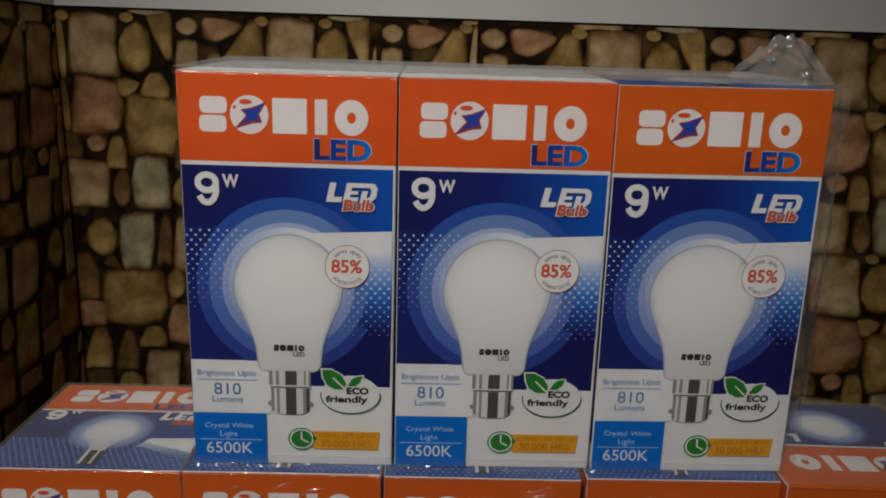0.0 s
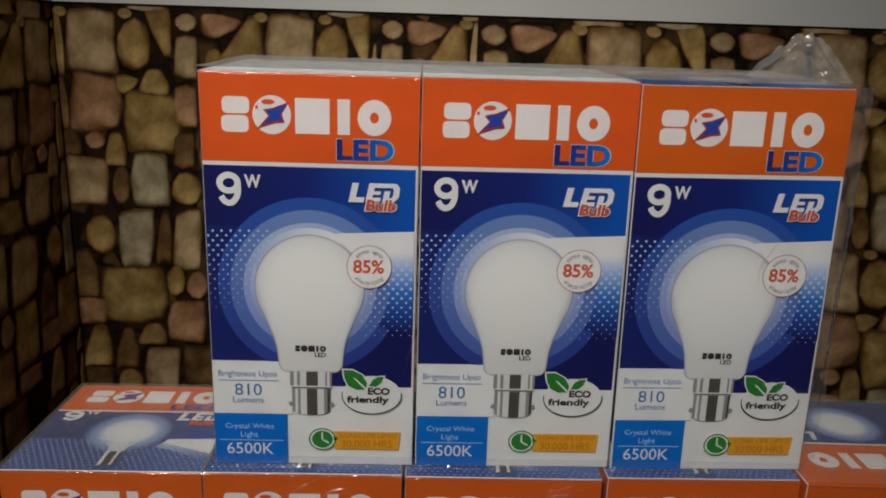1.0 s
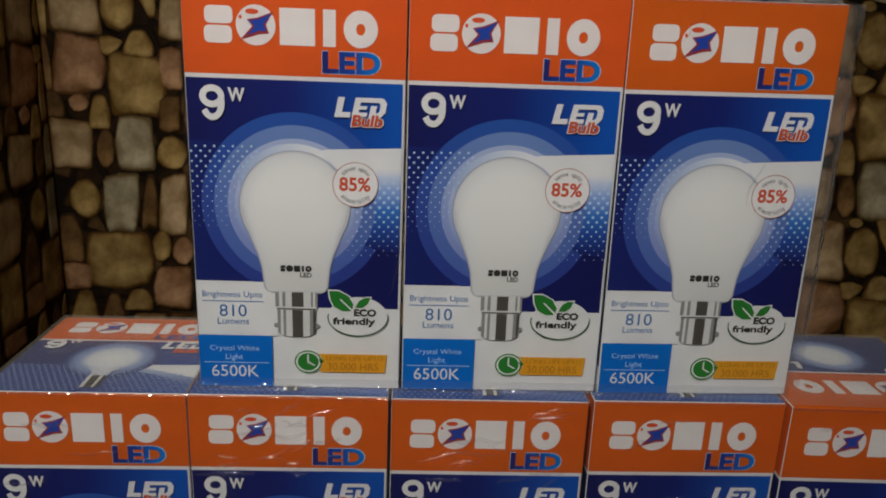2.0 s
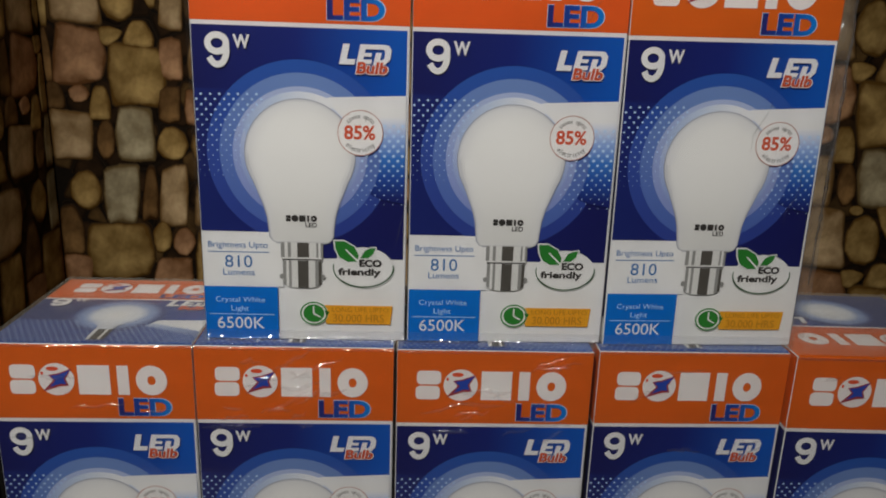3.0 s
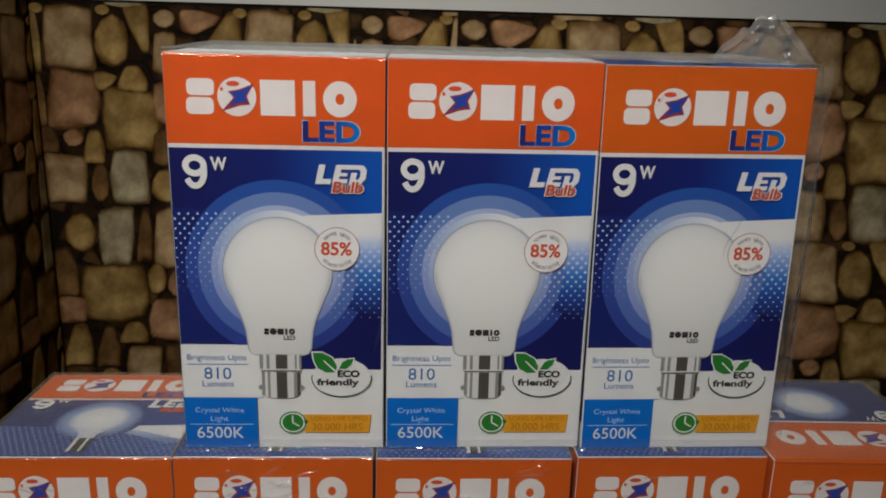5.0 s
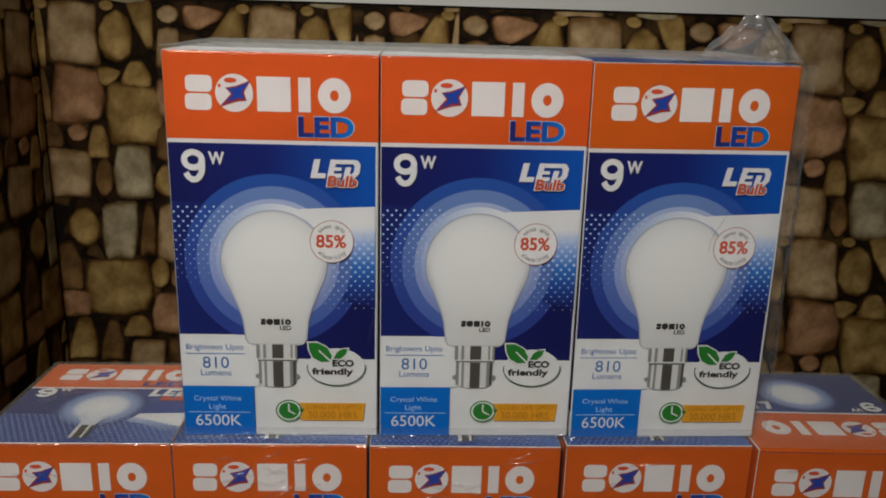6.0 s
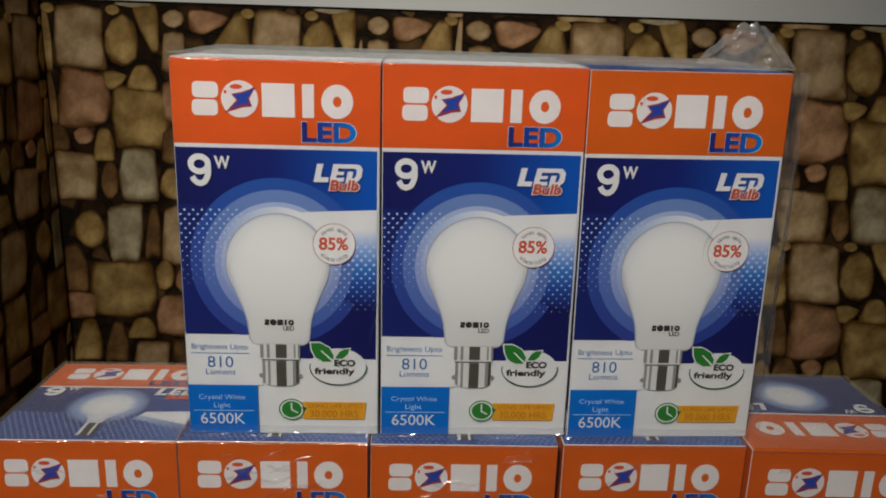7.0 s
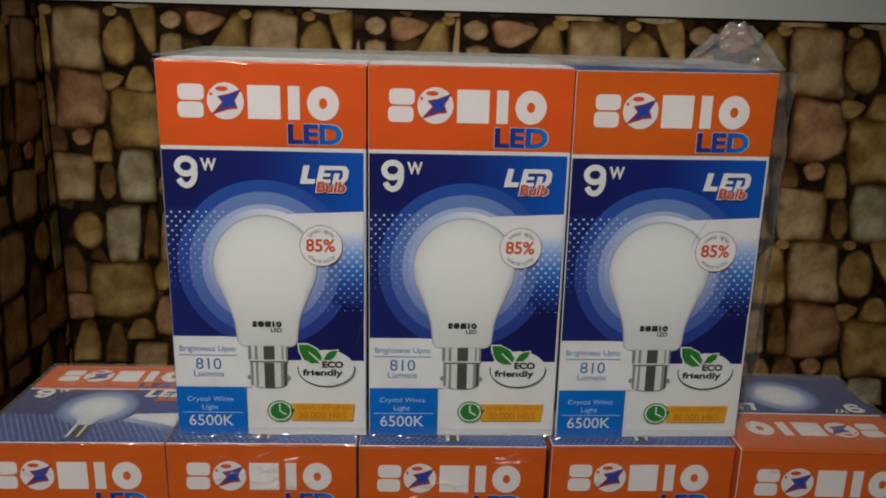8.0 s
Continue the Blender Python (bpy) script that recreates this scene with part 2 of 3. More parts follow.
def shape_bm(loops, layer):
    """Flat printed shapes from outlines in millimetres, on their layer of ink."""
    bm = bmesh.new()
    for pts in loops:
        area = sum(a[0] * b[1] - b[0] * a[1] for a, b in zip(pts, pts[1:] + pts[:1]))
        pts = pts if area > 0 else pts[::-1]
        bm.faces.new([bm.verts.new((x * MM, y * MM, layer * STEP)) for x, y in pts])
    return bm


def rect(x0, y0, x1, y1):
    return [(x0, y0), (x1, y0), (x1, y1), (x0, y1)]


def ellipse(cx, cy, rx, ry=None, n=48, a0=0.0, a1=360.0):
    ry = ry or rx
    full = abs(a1 - a0) >= 360
    steps = n if full else n + 1
    return [(cx + rx * math.cos(math.radians(a0 + (a1 - a0) * i / n)), cy + ry * math.sin(math.radians(a0 + (a1 - a0) * i / n))) for i in range(steps)]


def ring(cx, cy, rx, ry, width, n=48, a0=0.0, a1=360.0):
    """A ring or arc as a run of quads."""
    quads = []
    for i in range(n):
        a, b = (math.radians(a0 + (a1 - a0) * k / n) for k in (i, i + 1))
        quads.append([(cx + r * math.cos(t), cy + q * math.sin(t)) for t, r, q in ((a, rx, ry), (b, rx, ry), (b, rx - width, ry - width), (a, rx - width, ry - width))])
    return quads


def round_rect(x0, y0, x1, y1, r):
    pts = []
    for cx, cy, a in ((x1 - r, y1 - r, 0), (x0 + r, y1 - r, 90), (x0 + r, y0 + r, 180), (x1 - r, y0 + r, 270)):
        pts += ellipse(cx, cy, r, n=5, a0=a, a1=a + 90)
    return pts


def clip(pts, a, b, c):
    """The part of a convex outline where a x + b y <= c."""
    out = []
    for p, q in zip(pts, pts[1:] + pts[:1]):
        dp, dq = a * p[0] + b * p[1] - c, a * q[0] + b * q[1] - c
        if dp <= 0:
            out.append(p)
        if (dp < 0 < dq) or (dq < 0 < dp):
            s = dp / (dp - dq)
            out.append((p[0] + s * (q[0] - p[0]), p[1] + s * (q[1] - p[1])))
    return out


def inked(name, loops, layer, mat, panel, label=""):
    return part(name, shape_bm(loops, layer), mat, panel, label)


def text_mesh(body, bold=0.0, shear=0.0):
    """Words in the built-in font as a flat mesh, with its size."""
    curve = bpy.data.curves.new("words", "FONT")
    curve.body, curve.offset, curve.shear, curve.resolution_u = body, bold, shear, 4
    ob = new("words", curve)
    made = bpy.data.meshes.new_from_object(ob.evaluated_get(bpy.context.evaluated_depsgraph_get()))
    bpy.data.objects.remove(ob)
    bpy.data.curves.remove(curve)
    return made


def lettering(name, body, box, layer, mat, panel, bold=0.0, shear=0.0):
    """Words set to fill the box x0, y0, x1, y1 in millimetres."""
    me = text_mesh(body, bold, shear)
    xs, ys = [v.co.x for v in me.vertices], [v.co.y for v in me.vertices]
    x0, y0, x1, y1 = box
    for v in me.vertices:
        v.co = Vector(((x0 + (v.co.x - min(xs)) / (max(xs) - min(xs)) * (x1 - x0)) * MM, (y0 + (v.co.y - min(ys)) / (max(ys) - min(ys)) * (y1 - y0)) * MM, layer * STEP))
    me.materials.append(mat)
    ob = new(name, me)
    ob.parent = panel
    return ob


def arc_lettering(name, body, cx, cy, r, size, start, step, layer, mat, panel, bold=0.0):
    """Words along an arc: start and step are angles from straight up, clockwise."""
    bm = bmesh.new()
    for i, ch in enumerate(body):
        if ch == " ":
            continue
        me = text_mesh(ch, bold)
        a = start + i * step
        up = 1 if step > 0 else -1
        mid = (min(v.co.x for v in me.vertices) + max(v.co.x for v in me.vertices)) / 2
        t = math.radians(90 - a)
        turn = Matrix.Translation(((cx + r * math.cos(t)) * MM, (cy + r * math.sin(t)) * MM, layer * STEP)) @ pose(0, 0, 0, 0, 0, -a if up > 0 else 180 - a)
        me.transform(turn @ Matrix.Diagonal((size * MM, size * MM, 1, 1)) @ Matrix.Translation((-mid, 0, 0)))
        bm.from_mesh(me)
        bpy.data.meshes.remove(me)
    return part(name, bm, mat, panel)


# ---- the stone-print wall ----
WALL_Y, WALL_X, PAPER_TOP = 0.801, -0.409, 0.171

# Sheets of the print: extent of each stone in hundredths of the sheet, down from its top, with its tone and cut:
# r squared, o round, a peaked, v hanging, h pointed sideways, s sloping up.
SHEET_A = [
    (0, 0, 24, 32, "tr"), (25, 6, 42, 30, "yo"), (40, 0, 52, 22, "yv"), (26, 0, 33, 5, "yo"), (24, 33, 35, 42, "yh"),
    (36, 30, 50, 42, "ya"), (0, 33, 27, 61, "pr"), (28, 41, 56, 71, "yr"), (7, 62, 17, 71, "po"), (17, 63, 27, 79, "ya"),
    (-7, 75, 18, 100, "tr"), (20, 80, 29, 100, "bo"), (30, 72, 49, 100, "gr"), (-8, 61, 4, 74, "ba"), (55, 2, 65, 10, "to"),
    (54, 13, 65, 33, "tr"), (68, 2, 87, 13, "ph"), (71, 2, 98, 33, "ys"), (69, 18, 78, 32, "yo"), (94, 0, 101, 5, "yo"),
]
SHEET_A_REST = [
    (53, 37, 65, 58, "pr"), (52, 61, 63, 80, "br"), (51, 83, 66, 100, "yo"), (68, 36, 88, 60, "tr"), (90, 35, 99, 60, "ba"),
    (65, 63, 80, 82, "pr"), (82, 63, 91, 80, "yo"), (68, 84, 90, 100, "yr"),
]
SHEET_B = [
    (3, 3, 18, 22, "yo"), (20, 0, 38, 29, "gr"), (40, 1, 48, 26, "ba"), (49, 0, 64, 30, "tr"), (45, 29, 55, 45, "yo"),
    (56, 32, 67, 46, "po"), (10, 31, 45, 60, "yr"), (-7, 22, 8, 46, "ba"), (-7, 47, 13, 61, "pr"), (46, 48, 66, 70, "pr"),
    (0, 63, 14, 84, "ya"), (17, 64, 29, 85, "ba"), (30, 61, 44, 72, "ya"), (33, 74, 52, 97, "tr"), (18, 87, 31, 100, "yo"),
    (68, 2, 92, 30, "tr"), (69, 33, 90, 60, "yr"), (54, 73, 76, 96, "br"), (70, 62, 90, 72, "pr"), (-5, 86, 14, 100, "br"),
]


def stone_outline(x0, y0, x1, y1, cut, r):
    """The outline of one stone inside its extent."""
    w, h = x1 - x0, y1 - y0
    j = lambda: r.uniform(-0.085, 0.085)  # noqa: E731
    if cut == "r":
        base = [(0.03, 0.0), (0.5, -0.02), (0.98, 0.01), (1.02, 0.5), (0.99, 0.98), (0.5, 1.02), (0.01, 0.99), (-0.02, 0.5)]
        base = [(u + (j() if n % 2 == 0 else j() * 0.4), v + (j() if n % 2 == 0 else j() * 0.4)) for n, (u, v) in enumerate(base)]
    elif cut == "o":
        base = [(0.5 + 0.55 * math.cos(a * math.pi / 4.5) * (1 + j()), 0.5 + 0.55 * math.sin(a * math.pi / 4.5) * (1 + j())) for a in range(9)]
    elif cut == "a":
        base = [(0.28 + j(), -0.02), (0.75 + j(), -0.08), (1.06, 0.5 + j()), (1.05, 1.06), (0.4, 1.04), (-0.08, 1.06 + j()), (-0.04, 0.7)]
    elif cut == "v":
        base = [(-0.08, 0.0), (0.5, -0.05), (1.04, -0.04), (1.04, 1.02), (0.72, 1.05), (0.2, 0.5 + j())]
    elif cut == "s":
        base = [(-0.02, 1.04), (0.02, 0.78 + j()), (0.34, 0.50 + j()), (0.72, 0.02), (0.96, 0.0), (1.03, 0.5), (1.02, 1.04), (0.5, 1.02)]
    else:
        base = [(-0.06, 0.0 + j()), (0.5, -0.06), (1.08, 0.2), (0.9, 0.6), (0.35, 1.08), (0.0, 0.9)]
    return [(x0 + u * w, y0 + v * h) for u, v in base]


rng = random.Random(7)


def soften(pts, amount, rounds=2):
    """Corners cut in turn, so that the outline goes round."""
    for _ in range(rounds):
        cut = []
        for p, q in zip(pts, pts[1:] + pts[:1]):
            cut.append((p[0] + amount * (q[0] - p[0]), p[1] + amount * (q[1] - p[1])))
            cut.append((q[0] + amount * (p[0] - q[0]), q[1] + amount * (p[1] - q[1])))
        pts = cut
    return pts


def stone_bm(pts, rise, base=0.0):
    """A low embossed stone: a rim that climbs from the paper to a softly domed face."""
    cx, cy = sum(p[0] for p in pts) / len(pts), sum(p[1] for p in pts) / len(pts)
    jag = [1 + rng.uniform(-0.022, 0.022) for _ in pts]
    bm = bmesh.new()
    rows = []
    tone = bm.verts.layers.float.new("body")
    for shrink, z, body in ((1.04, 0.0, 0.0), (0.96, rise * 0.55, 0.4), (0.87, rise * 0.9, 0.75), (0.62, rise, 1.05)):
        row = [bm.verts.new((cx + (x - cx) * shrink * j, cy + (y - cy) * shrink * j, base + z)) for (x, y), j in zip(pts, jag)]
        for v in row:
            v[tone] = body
        rows.append(row)
    n = len(pts)
    for level, (low, high) in enumerate(zip(rows, rows[1:])):
        for i in range(n):
            f = bm.faces.new((low[i], low[(i + 1) % n], high[(i + 1) % n], high[i]))
            f.smooth = True
    f = bm.faces.new(rows[-1])
    f.smooth = True
    return bm


def print_sheet(wall, stones, area, tile, origin, m, lean=0.0):
    """Stones of a sheet of the print inside area x0, z0, x1, z1, at the pose m of the paper's face."""
    x0, z0, x1, z1 = area
    tw, th = tile
    for col in range(math.floor((x0 - origin[0]) / tw) - 2, math.ceil((x1 - origin[0]) / tw) + 1):
        for row in range(math.floor((origin[1] - z1) / th) - 1, math.ceil((origin[1] - z0) / th) + 1):
            shape_rng = random.Random(5)
            for a0, b0, a1, b1, kind in stones:
                cell = stone_outline(a0 / 100, b0 / 100, a1 / 100, b1 / 100, kind[1], shape_rng)
                pts = [(origin[0] + (col + u) * tw + lean * (row + v) * th, origin[1] - (row + v) * th) for u, v in cell][::-1]
                for a, b, c in ((-1, 0, -x0), (1, 0, x1), (0, -1, -z0), (0, 1, z1)):
                    pts = clip(pts, a, b, c)
                    if len(pts) < 3:
                        break
                if len(pts) < 3:
                    continue
                pts = soften(pts, 0.11 if kind[1] == "r" else 0.17)
                w, h = max(p[0] for p in pts) - min(p[0] for p in pts), max(p[1] for p in pts) - min(p[1] for p in pts)
                if min(w, h) < 0.006:
                    continue
                cx, cy = sum(p[0] for p in pts) / len(pts), sum(p[1] for p in pts) / len(pts)
                bm = stone_bm([(x - cx, y - cy) for x, y in pts], 0.0014, 0.0006)
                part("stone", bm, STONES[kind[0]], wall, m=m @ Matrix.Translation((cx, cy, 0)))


def pebble_bed(wall, area, m, seed):
    """Small dark stones of the print that fill the gaps between the large ones."""
    x0, z0, x1, z1 = area
    r = random.Random(seed)
    pitch = 0.034
    cols, rows = int((x1 - x0) / pitch) + 1, int((z1 - z0) / pitch) + 1
    seeds = {(i, k): (x0 + (i + r.uniform(0.05, 0.95)) * pitch, z0 + (k + r.uniform(0.05, 0.95)) * pitch) for i in range(-1, cols + 1) for k in range(-1, rows + 1)}
    beds = {tone: bmesh.new() for tone in "by"}
    for (i, k), (x, y) in seeds.items():
        if not (0 <= i < cols and 0 <= k < rows):
            continue
        pts = rect(max(x0, x - 0.04), max(z0, y - 0.04), min(x1, x + 0.04), min(z1, y + 0.04))
        for di in (-2, -1, 0, 1, 2):
            for dk in (-2, -1, 0, 1, 2):
                other = seeds.get((i + di, k + dk))
                if other and (di or dk) and len(pts) > 2:
                    ox, oy = other
                    gap = 0.0016 * math.hypot(ox - x, oy - y)
                    pts = clip(pts, ox - x, oy - y, (ox * ox + oy * oy - x * x - y * y) / 2 - gap)
        if len(pts) < 3:
            continue
        cx, cy = sum(p[0] for p in pts) / len(pts), sum(p[1] for p in pts) / len(pts)
        one = stone_bm([(a - cx, b - cy) for a, b in soften(pts, 0.14)], 0.0005)
        bmesh.ops.translate(one, verts=one.verts[:], vec=(cx, cy, 0))
        me = bpy.data.meshes.new("pebble")
        one.to_mesh(me)
        one.free()
        beds["y" if r.random() < 0.3 else "b"].from_mesh(me)
        bpy.data.meshes.remove(me)
    for tone, bm in beds.items():
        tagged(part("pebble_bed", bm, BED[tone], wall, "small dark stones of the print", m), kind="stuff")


def wall(name, x0, x1, y0, y1, z0, z1, mat, label):
    ob = new(name, mesh_of(name, box_bm(x0, x1, y0, y1, z0, z1), mat))
    return tagged(ob, label, "wall", kind="structure")


wall_back = wall("wall_back", -0.55, 2.0, WALL_Y, WALL_Y + 0.12, -0.85, PAPER_TOP, GUM, "wall lined with dark paper printed with rounded stones")
wall_left = wall("wall_left", WALL_X - 0.1, WALL_X, 0.30, WALL_Y - 0.002, -0.85, PAPER_TOP, GUM, "side wall lined with stone-print paper, in shade")
wall("wall_back_upper", -0.55, 2.0, WALL_Y - 0.004, WALL_Y + 0.12, PAPER_TOP + 0.0005, 1.7, PAINT, "white painted wall above the stone-print paper")
wall("wall_left_upper", WALL_X - 0.1, WALL_X + 0.004, 0.30, WALL_Y - 0.006, PAPER_TOP + 0.0005, 1.7, PAINT, "white painted side wall above the paper")
# Added walls, floor and ceiling out of view; their dark colour limits bounced light.
wall("wall_right", 2.0, 2.1, -2.6, WALL_Y + 0.12, -0.85, 1.7, ROOM_DARK, "unseen plain dark wall closing the room")
wall("wall_front", -2.1, 2.1, -2.7, -2.6, -0.85, 1.7, ROOM_DARK, "unseen plain dark wall closing the room")
wall("wall_far_left", -2.1, -2.0, -2.6, WALL_Y + 0.12, -0.85, 1.7, ROOM_DARK, "unseen plain dark wall closing the room")
wall("wall_return", -2.0, WALL_X - 0.1, 0.30, 0.38, -0.85, 1.7, ROOM_DARK, "unseen plain dark wall beside the alcove")
tagged(new("floor", mesh_of("floor", box_bm(-2.1, 2.1, -2.7, 0.93, -0.95, -0.85), FLOOR)), "unseen dark brown floor closing the room", "floor", kind="structure")
tagged(new("ceiling", mesh_of("ceiling", box_bm(-2.1, 2.1, -2.7, 0.93, 1.7, 1.8), ROOM_DARK)), "unseen plain dark ceiling closing the room", "ceiling", kind="structure")


# ---- the bulb cartons ----
BW, BD, BH = 61.0, 60.5, 119.5


def numeral_nine(name, x, y, w, h, layer, mat, panel):
    """The figure 9: a bowl, and a stem that bends round under it."""
    k = w * 0.26
    bowl = inked(name, ring(x + w / 2, y + h * 0.68, w / 2, h * 0.32, k, n=30), layer, mat, panel)
    inked(name + "_stem", ring(x + w / 2, y + h * 0.5, w / 2, h * 0.5, k, n=24, a0=-150, a1=24), layer + 0.6, mat, bowl)
    return bowl


def brand_mark(panel, x, y, k, layer, mat, bolt, small=False):
    """The maker's mark as plain shapes: slabs, a ball with a bolt, bars and a hollow disc."""
    def at(pts):
        return [(x + px * k, y + py * k) for px, py in pts]
    slabs = [at(round_rect(0.3, 5.35, 8.2, 10.2, 1.5)), at(round_rect(0.0, 0.0, 7.9, 4.85, 1.5))]
    for slab in slabs:
        inked("mark_slab", [slab], layer, mat, panel)
    ball = inked("mark_ball", [at(ellipse(14.6, 5.2, 5.6, n=32))], layer, mat, panel)
    for x0, x1 in ((21.3, 31.3), (33.6, 37.2)):
        inked("mark_bar", [at([(x0, 0.0), (x1, 0.0), (x1, 10.2), (x0, 10.2)])], layer, mat, panel)
    inked("mark_disc", [at(q) for q in ring(44.3, 5.1, 4.9, 5.2, 3.6, n=32)], layer, mat, panel)
    if not small:
        inked("mark_bolt_edge", [at([(19.6, 9.0), (15.2, 7.3), (12.1, 6.7), (13.6, 4.9), (10.0, 0.9), (15.4, 2.7), (18.3, 3.0), (17.5, 5.4)])], layer + 1, RED_DARK, ball)
        inked("mark_bolt", [at([(19.1, 8.5), (15.5, 6.9), (12.7, 6.4), (14.3, 4.9), (12.2, 2.4), (15.6, 3.7), (17.5, 3.6), (16.9, 5.5)])], layer + 2, bolt, ball)
        inked("mark_shine", [at(ellipse(13.6, 8.9, 1.9, 0.75, n=16)), at(ellipse(10.3, 7.3, 0.45, 0.6, n=10))], layer + 1, RED, ball)


def led_script(panel, x, y, kx, ky, layer):
    """The word LED in slanting letters, its last two joined by one top bar."""
    letter_l = [(0, 0), (4.4, 0), (4.7, 1.5), (2.2, 1.5), (3.1, 5.6), (1.2, 5.6)]
    letter_e = [(4.9, 0.3), (9.2, 0.3), (9.4, 1.5), (6.9, 1.5), (7.1, 2.3), (9.2, 2.3), (9.4, 3.3), (7.35, 3.3), (7.6, 4.3), (10.1, 4.3), (10.3, 5.6), (6.1, 5.6)]
    d_stem = [(9.7, 0.0), (11.4, 0.0), (12.2, 3.4), (10.5, 3.4)]
    d_bow = [(10.1, 4.3), (12.8, 4.3), (13.2, 3.6), (12.9, 2.0), (12.3, 1.4), (11.7, 1.4), (11.4, 0.0), (13.2, 0.2), (14.6, 1.6), (15.0, 4.2), (14.2, 5.4), (13.4, 5.6), (10.3, 5.6)]
    return inked("led_script", [[(x + px * kx, y + py * ky) for px, py in pts] for pts in (letter_l, letter_e, d_stem, d_bow)], layer, WHITE, panel)


def bulb_outline(cx, cy, r, grow=0.0):
    right = []
    for a in range(90, -36, -6):
        right.append(((r + grow) * math.cos(math.radians(a)), (r + grow) * math.sin(math.radians(a))))
    right += [(10.9 + grow, -15.0), (9.9 + grow, -18.8), (9.5 + grow, -22.5), (9.3 + grow, -24.8), (8.4 + grow, -26.2), (7.2, -26.6 - grow)]
    return [(cx + x, cy + y) for x, y in right] + [(cx - x, cy + y) for x, y in right[:0:-1]]


def halftone(panel, layer):
    """Slanting rows of pale dots that shrink downwards and give out near the bulb."""
    loops = []
    for row in range(24):
        for col in range(24):
            x, y = 0.9 + col * 2.6 + (row % 2) * 1.3, 40.2 + row * 1.45 + col * 0.05
            d = math.hypot(x - 29.8, y - 57)
            left = x < 20 and d > 16.6 and 50 < y < 75.0 and x + (75 - y) * 0.35 < 20.5
            right = 44 < x < 60 and 42.5 < y < 67 - max(0, 53 - x) * 0.4 and d > 17.6
            if left or right:
                fade = (y - 50) / 20 if left else (y - 44) / 14
                size = (0.13 + 0.25 * min(1.0, max(0.0, fade))) * (1.0 if left else 1.35)
                loops.append(ellipse(x, y, size, n=7))
    return tagged(inked("dot_pattern", loops, layer, DOT, panel), kind="stuff")


def front_print(box, orange):
    """The printed front of a carton, in millimetres across and up from its lower corner."""
    bm = shape_bm([rect(0.3, -0.7, BW - 0.3, BH - 1.3)], 1)
    f = part("front_panel", bm, WHITE, box, "printed front with orange head and blue field", pose(0, 0, 0.001, 90, 0, 0))
    inked("orange_field", [rect(0.1, 93.7, BW - 0.1, BH - 1.15)], 2, orange, f)
    inked("blue_field", [[(0.25, 33.5), (30, 33.5), (30, 25.6), (60.2, 25.6), (60.2, 92.5), (0.25, 92.5)]], 2, NAVY, f)
    inked("navy_field", [[(0.25, 33.5), (30, 33.5), (30, 25.6), (60.2, 25.6), (60.2, 66), (46, 70), (30, 74), (14, 75.0), (0.25, 75.2)]], 3, DEEP, f)
    cx, cy = 29.8, 57.0
    for n, (r, mat) in enumerate(((26.8, RING_A), (23.2, RING_B), (19.4, RING_C), (17.3, GLOW))):
        pts = clip(ellipse(cx, cy, r, n=72), 0, -1, -25.6)
        inked("halo_ring", [clip(pts, 1, 0, 60.2)], 4 + n, mat, f)
    inked("white_sweep", [[(36.2, 72.9), (38.5, 73.6), (60.2, 74.6), (60.2, 66.8), (57, 67.6), (53, 65.8), (49, 62), (44, 66), (40, 70)]], 8, WHITE, f)
    inked("dot_field", [[(60.2, 68.4), (53, 68.4)] + ellipse(cx, cy, 23.2, n=16, a0=27, a1=-29) + [(54, 44.0), (60.2, 43.0)]], 9, DOT_BLUE, f)
    tail = ellipse(cx, cy, 18.0, n=18, a0=56, a1=152)
    inked("sweep_tail", [tail + ellipse(cx, cy, 15.4, n=18, a0=172, a1=56)], 9, SWEEP_TAIL, f)
    halftone(f, 10)
    inked("lumen_panel", [[(0.25, 16.3), (24, 16.3), (24, 33.5), (0.25, 33.5)]], 10, WHITE, f)
    inked("bulb_edge", [bulb_outline(cx, cy, 15.8, 0.28)], 11, BULB_RIM, f)
    bulb = inked("bulb_picture", [bulb_outline(cx, cy, 15.8)], 12, BULB_SHADE, f)
    inked("bulb_turn", [bulb_outline(cx, cy, 15.3, -0.45)], 12.4, BULB_TURN, bulb)
    inked("bulb_middle", [bulb_outline(cx, cy, 15.0, -1.1)], 12.7, BULB_WHITE, bulb)
    inked("bulb_dome", [ellipse(cx, cy, 15.75, n=40, a0=0, a1=180)], 13, BULB_DOME, bulb)
    # the bulb's metal cap
    for x0, x1, mat in ((23.5, 24.6, GREY), (24.6, 25.6, PALE), (25.6, 26.5, GREY), (26.5, 28.4, PALE), (28.4, 31.9, CAP_DARK), (31.9, 34.1, PALE), (34.1, 34.7, GREY), (34.7, 35.4, PALE), (35.4, 36.1, GREY)):
        inked("cap_collar", [rect(x0, 25.8, x1, 30.5)], 13, mat, f)
    foot = lambda x: 16.2 + 1.5 * abs((x - 29.8) / 5.8) ** 4  # noqa: E731
    for x0, x1, mat in ((24.1, 25.0, GREY), (25.0, 25.8, PALE), (25.8, 26.6, GREY), (26.6, 28.5, PALE), (28.5, 31.7, CAP_DARK), (31.7, 33.7, PALE), (33.7, 34.7, GREY), (34.7, 35.5, CAP_DARK)):
        inked("cap_shell", [[(x0, foot(x0)), ((x0 + x1) / 2, foot((x0 + x1) / 2)), (x1, foot(x1)), (x1, 25.0), (x0, 25.0)]], 13, mat, f)
    inked("cap_lip", [rect(23.8, 24.9, 35.8, 25.9)], 13.5, PALE, f)
    inked("cap_groove", [rect(23.9, 25.0, 35.7, 25.4)], 14, DARK, f)
